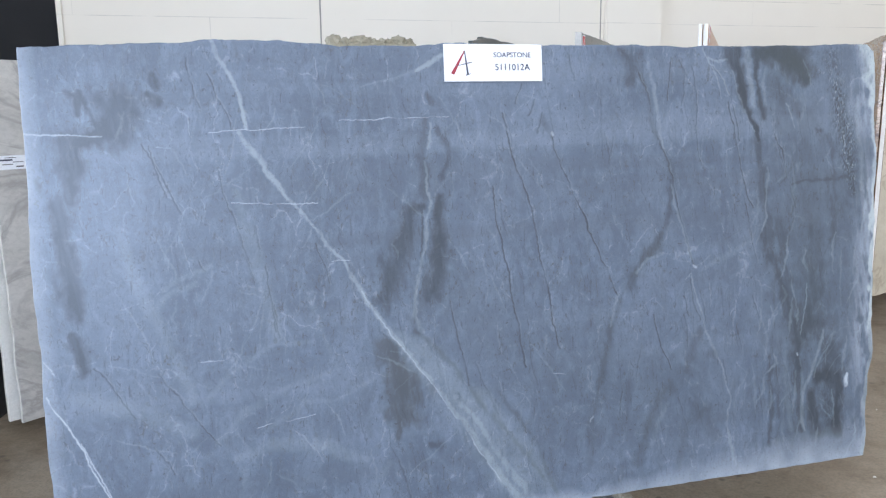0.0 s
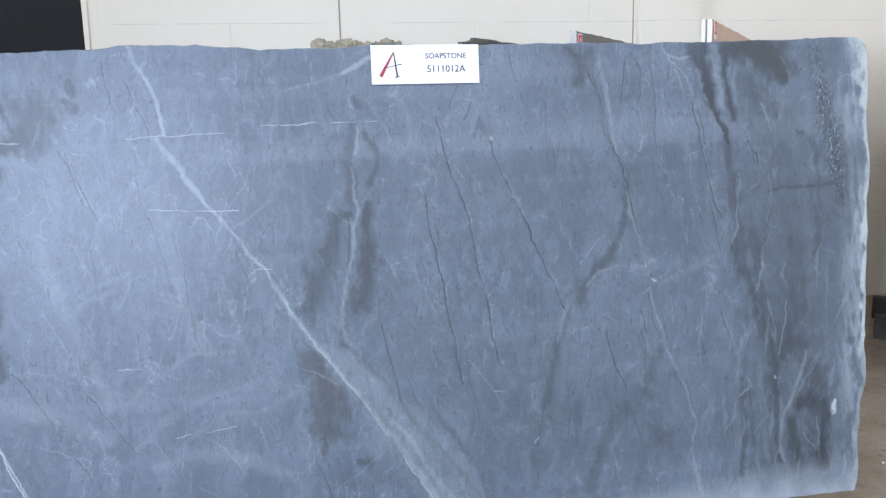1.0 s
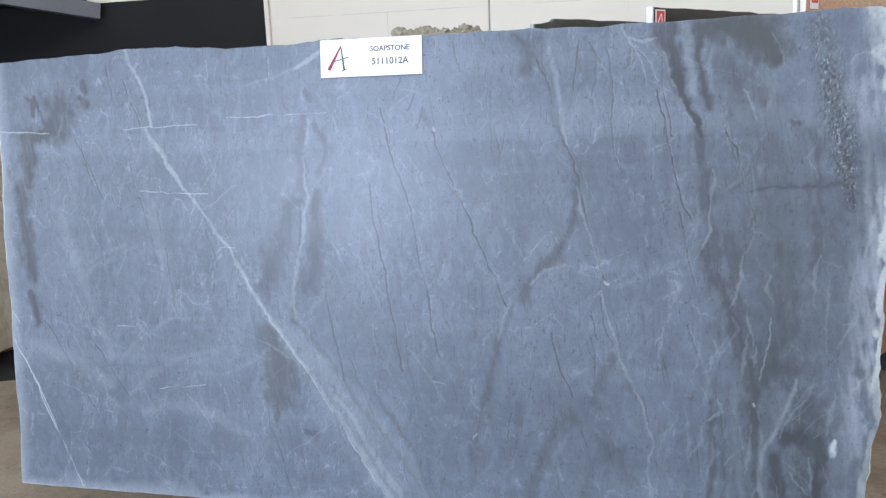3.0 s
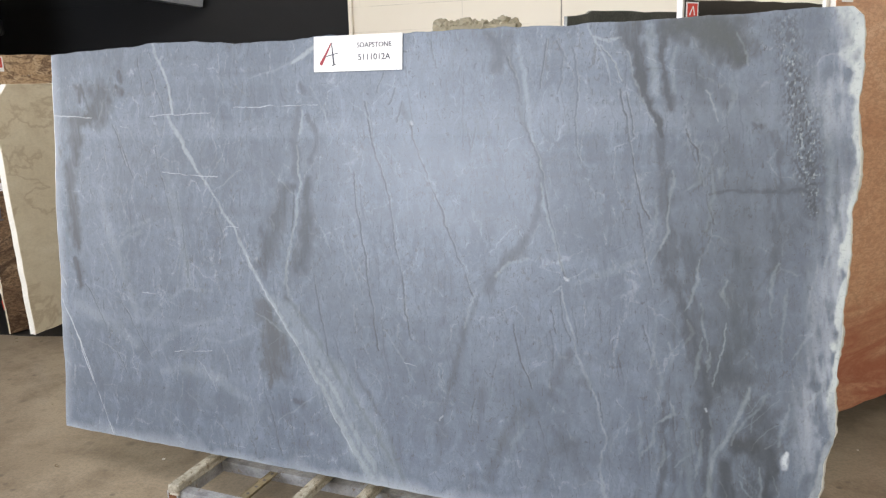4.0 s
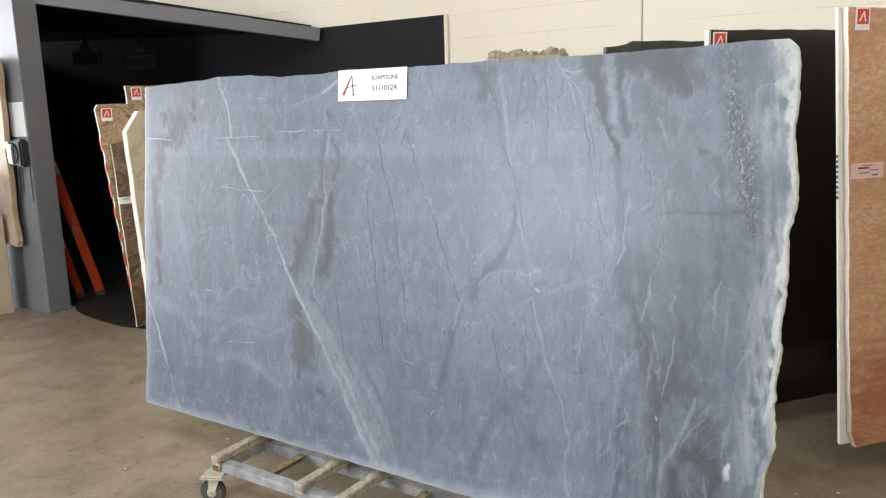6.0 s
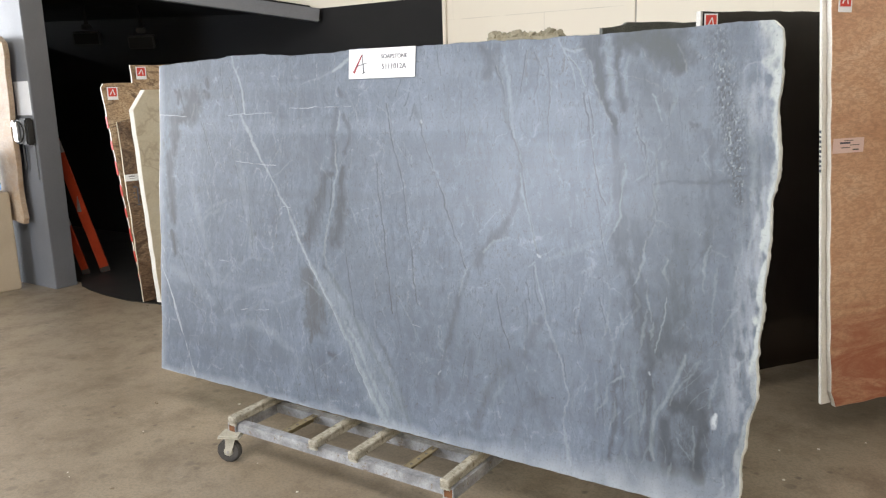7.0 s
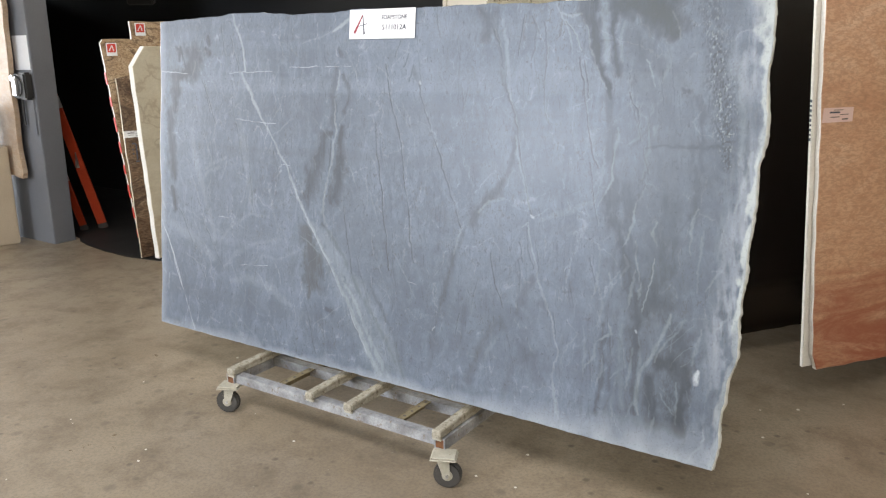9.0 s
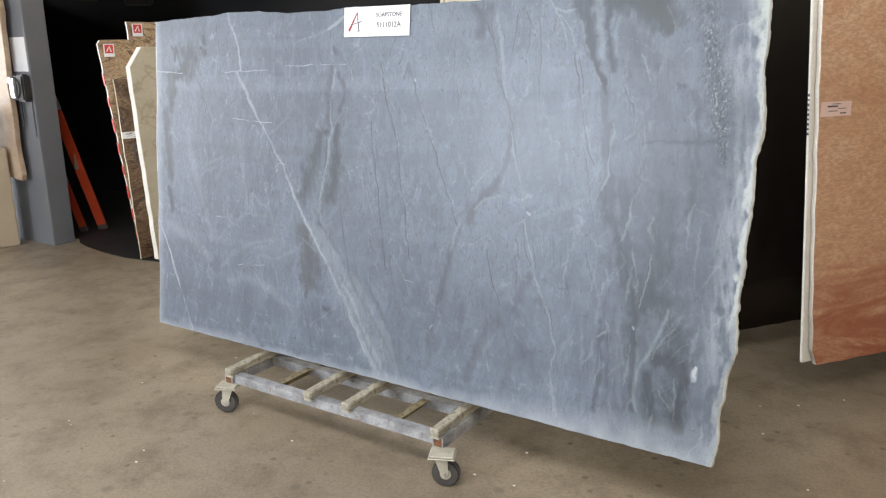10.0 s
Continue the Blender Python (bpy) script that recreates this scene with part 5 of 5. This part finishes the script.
for k in range(9):
    tmp = bmesh.new()
    bmesh.ops.create_icosphere(tmp, subdivisions=3, radius=1)
    rx = rl.uniform(0.03, 0.055)
    at = Vector((0.03 + 0.05 * k, 0.045 + rl.uniform(-0.02, 0.02), 1.868 + rl.choice((0.0, 0.004, 0.018))))
    for v in tmp.verts:
        d = v.co.copy()
        v.co = at + Vector((d.x * rx, d.y * 0.045, d.z * 0.042)) * (1 + 0.45 * noise.noise(d * 2.3 + at * 20) + 0.15 * noise.noise(d * 7 + at * 9))
    part("stone_lump", tmp, M_ROUGH, lump_top)
side = store_slab("brown_slab", (4.05, 4.1, 0.12), AWAY, 1.8, 1.95, 0.03, M_TAN, M_SAW, "brown stone slab standing on edge", seed=21)
part("backing", box((1.7, 0.02, 1.9), (0.86, 0.045, 0.95), 0.002), M_TAN, side)
paper_label(side, 0.03, 1.6, 0.08, 0.09, M_PAPER)
pinkish = store_slab("pale_pink_slab", (4.9, 5.0, 0.1), 20, 2.0, 1.9, 0.03, M_CREAM, M_SAW, "pale pinkish stone slab standing on edge", seed=22)

cream = store_slab("cream_marble_slab", (-2.31, 3.80, 0.06), 95, 1.9, 1.69, 0.05, M_CREAM, M_SAW, "cream marble slab with a clipped corner, standing on edge", seed=31, outline=[(0.0, 0), (1.9, 0), (1.9, 1.69), (0.055, 1.69), (-0.075, 1.54)])
tan = store_slab("brown_onyx_slab", (-2.80, 4.0, -0.03), 75, 1.8, 1.85, 0.03, M_TAN, M_SAW, "banded brown onyx slab with red taped edge", seed=33, outline=[(0.0, 0), (1.8, 0), (1.8, 1.84), (-0.15, 1.84), (-0.17, 1.81)])
red_tag(tan, -0.085, 1.76, 0.085)
onyx = store_slab("dark_onyx_slab", (-2.751, 3.950, -0.03), 75, 1.6, 1.53, 0.03, M_ONYX, M_CREAM, "dark banded onyx slab with a pale sawn edge", seed=34, outline=[(0.0, 0), (1.6, 0), (1.6, 1.5), (-0.06, 1.53)])
paper_label(onyx, 0.03, 1.07, 0.15, 0.055, M_PAPER)
for k, (dx, dz, w, h) in enumerate(((0.0, 0.0, 0.03, 0.012), (0.018, -0.07, 0.012, 0.13), (0.02, -0.15, 0.03, 0.012), (-0.012, -0.05, 0.01, 0.012), (-0.01, -0.085, 0.01, 0.012))):
    part("ink_mark", box((w, 0.001, h), (0, 0, 0)), M_INK, onyx, "black marker stroke" if k == 0 else "", pose(0.03 + dx, -0.002, 0.99 + dz))
for k in range(8):
    zt = 0.2 + 0.19 * k
    part("red_tape", box((0.004, 0.033, 0.075 + 0.02 * (k % 3)), (0, 0.015, 0)), M_TAG, tan, place=pose(-0.17 * zt / 1.81 - 0.004, 0, zt, 0, -5.4, 0))
tan2 = store_slab("brown_onyx_slab", (-2.78, 4.16, -0.03), 75, 1.7, 1.99, 0.03, M_TAN, M_SAW, "tall banded brown onyx slab standing on edge", seed=35, outline=[(0.0, 0), (1.7, 0), (1.7, 1.985), (-0.07, 1.985)])
red_tag(tan2, 0.015, 1.92, 0.085)
grm = store_slab("grey_marble_slab", (-1.07, 4.38, 0.05), 31, 1.9, 1.86, 0.03, M_GREYMAR, M_SAW, "grey veined marble slab standing on edge", seed=37)
paper_label(grm, 0.08, 1.36, 0.17, 0.07, M_PAPER)
whm = store_slab("white_marble_slab", (-1.14, 4.42, 0.05), 31, 1.9, 1.5, 0.03, M_SAW, M_SAW, "white stone slab standing behind a grey one", seed=39)

# ---- things in and beside the bay ----
ladder = empty("step_ladder", pose(-4.18, 4.55, G), "orange fibreglass ladder leaning in the dark bay", "ladder")
for low, wide, share in ((Vector((0, 0, 0.006)), 0.09, 0.86), (Vector((-0.075, -0.165, 0.006)), 0.07, 0.42)):
    top = low + share * Vector((-0.135, -0.37, 1.62))
    mid, way = (top + low) / 2, top - low
    turn = Matrix.Translation(mid) @ way.to_track_quat("Z", "Y").to_matrix().to_4x4() @ pose(0, 0, 0, 0, 0, 60)
    part("side_rail", box((wide, 0.03, way.length), (0, 0, 0), 0.004), M_ORANGE, ladder, place=turn)
    part("foot", box((wide + 0.006, 0.036, 0.06), (0, 0, -way.length / 2 + 0.03), 0.006), M_RUBBER, ladder, place=turn)
    part("bracket", box((wide + 0.004, 0.034, 0.12), (0, 0, way.length / 2 - 0.12), 0.004), M_ALU, ladder, place=turn)
part("top_cap", box((0.07, 0.04, 0.2), (-0.138, -0.378, 1.44), 0.006), M_ALU, ladder, "pale aluminium top section", pose(0, 0, 0))
part("maker_plate", box((0.034, 0.034, 0.16), (-0.062, -0.17, 0.72), 0.003), M_ALU, ladder)


def flood(x, y, z, turn):
    lamp = empty("flood_light", pose(x, y, z, 12, 0, turn), "unlit black floodlight under the bay roof", "floodlight", "bay floodlights")
    part("bracket", box((0.1, 0.04, 0.05), (0, 0.02, 0.12), 0.008), M_FLOOD, lamp)
    part("stem", box((0.03, 0.03, 0.36), (0, 0.03, 0.31), 0.004), M_BLACK, lamp)
    part("housing", box((0.28, 0.1, 0.14), (0, 0, 0), 0.012), M_FLOOD, lamp)
    part("glass", box((0.25, 0.004, 0.11), (0, -0.052, 0), 0.001), M_BLACK, lamp)


M_FLOOD = plain("black_casting", (0.03, 0.03, 0.03), 0.6)
flood(-5.1, 5.25, 2.335, 40)
flood(-4.5, 5.5, 2.27, 34)

cooler = empty("beige_cabinet", pose(-4.275, 3.735, G, 0, 0, 80), "beige enamelled metal cabinet standing beside the post", "cabinet")
part("body", box((0.8, 0.42, 0.92), (-0.4, 0.21, 0.46), 0.012), M_BEIGE, cooler)
part("front_panel", box((0.24, 0.006, 0.5), (-0.36, -0.002, 0.32), 0.003), M_PAPER, cooler, "white lower front panel")
for x in (-0.1, -0.21):
    part("vent_plate", box((0.07, 0.004, 0.1), (x, -0.001, 0.61), 0.0015), M_BOARD, cooler)
jug = empty("water_jug", cooler.matrix_basis @ pose(-0.15, 0.16, 0.92), "ribbed blue plastic water jug on the beige cabinet", "water jug")
profile = [(0.0, 0.0), (0.12, 0.0), (0.135, 0.02), (0.135, 0.075), (0.127, 0.085), (0.127, 0.1), (0.135, 0.11), (0.135, 0.19), (0.127, 0.2), (0.127, 0.215), (0.135, 0.225), (0.135, 0.31), (0.115, 0.36), (0.06, 0.405), (0.028, 0.42), (0.028, 0.47), (0.0, 0.47)]
turned = bmesh.new()
rings = [[turned.verts.new((r * math.cos(k * math.tau / 28), r * math.sin(k * math.tau / 28), z)) for k in range(28)] if r else [turned.verts.new((0, 0, z))] for r, z in profile]
for lower, higher in zip(rings, rings[1:]):
    for k in range(28):
        loop = [lower[k % len(lower)], lower[(k + 1) % len(lower)], higher[(k + 1) % len(higher)], higher[k % len(higher)]]
        turned.faces.new(list(dict.fromkeys(loop))).smooth = True
bmesh.ops.recalc_face_normals(turned, faces=turned.faces)
part("bottle", turned, M_JUG, jug)
part("cap", rod(0.031, 0.03, (0, 0, 0.46), "z", 20, 0.004), M_PAPER, jug, "white cap")
lean_stone = store_slab("tan_stone_slab", (-4.60, 3.775, G + 0.62), 0, -1.2, 1.7, 0.05, M_SAND, M_SAND, "rough-edged pale tan stone slab beside the post", seed=51, outline=[(-1.4, 0.02), (0.30, 0.02), (0.43, 0.0), (0.45, 0.05), (0.43, 0.2), (0.425, 0.36), (0.445, 0.6), (0.43, 0.85), (0.46, 1.1), (0.465, 1.35), (0.49, 1.5), (0.475, 1.62), (0.40, 1.68), (-1.4, 1.68)])
switch = empty("door_controller", post.matrix_basis @ pose(-0.01, -0.149, 1.463, 0, 0, 0), "black and chrome control box hung on the post", "control box")
part("case", box((0.13, 0.08, 0.24), (0.045, 0, 0), 0.016), M_FLOOD, switch)
part("reel", rod(0.11, 0.06, (-0.03, -0.02, 0), "y", 28, 0.012), M_FLOOD, switch)
part("chrome_face", box((0.07, 0.03, 0.17), (-0.02, -0.056, 0), 0.008), M_ALU, switch, "polished chrome face plate")
part("knob", rod(0.03, 0.03, (-0.045, -0.06, 0.07), "y", 20, 0.006), M_ALU, switch)
part("lead", rod(0.011, 0.26, (-0.05, 0.01, -0.22), "z", 10), M_FLOOD, switch)
part("cover_plate", box((0.11, 0.006, 0.4), (0.035, 0.036, -0.24), 0.002), M_GREY, switch)
notice = empty("paper_notice", post.matrix_basis @ pose(-0.035, -0.107, 1.755, 0, 0, 0), "white paper notice taped to the post", "notice")
part("sheet", box((0.24, 0.003, 0.3), (0, 0, 0), 0.001, segments=1), M_PAPER, notice)
curl = prism([(-0.12, -0.02), (-0.12, 0.11), (-0.19, 0.06), (-0.18, 0.0)], 0.002)
part("curled_corner", curl, M_PAPER, notice, place=pose(0, -0.004, 0, 0, 0, 12))
chip_rng = random.Random(8)
chips_bm = bmesh.new()
for _ in range(60):
    tmp = bmesh.new()
    bmesh.ops.create_icosphere(tmp, subdivisions=1, radius=chip_rng.uniform(0.003, 0.009))
    at = Vector((chip_rng.uniform(-0.5, 4.0), chip_rng.uniform(1.0, 4.0), G + 0.002))
    for v in tmp.verts:
        v.co = Vector((v.co.x * chip_rng.uniform(0.7, 1.4), v.co.y, v.co.z * 0.4)) + at
    join(chips_bm, tmp)
tagged(part("stone_chips", chips_bm, M_SAW), "pale stone chips scattered on the floor", "stone chips", kind="stuff")
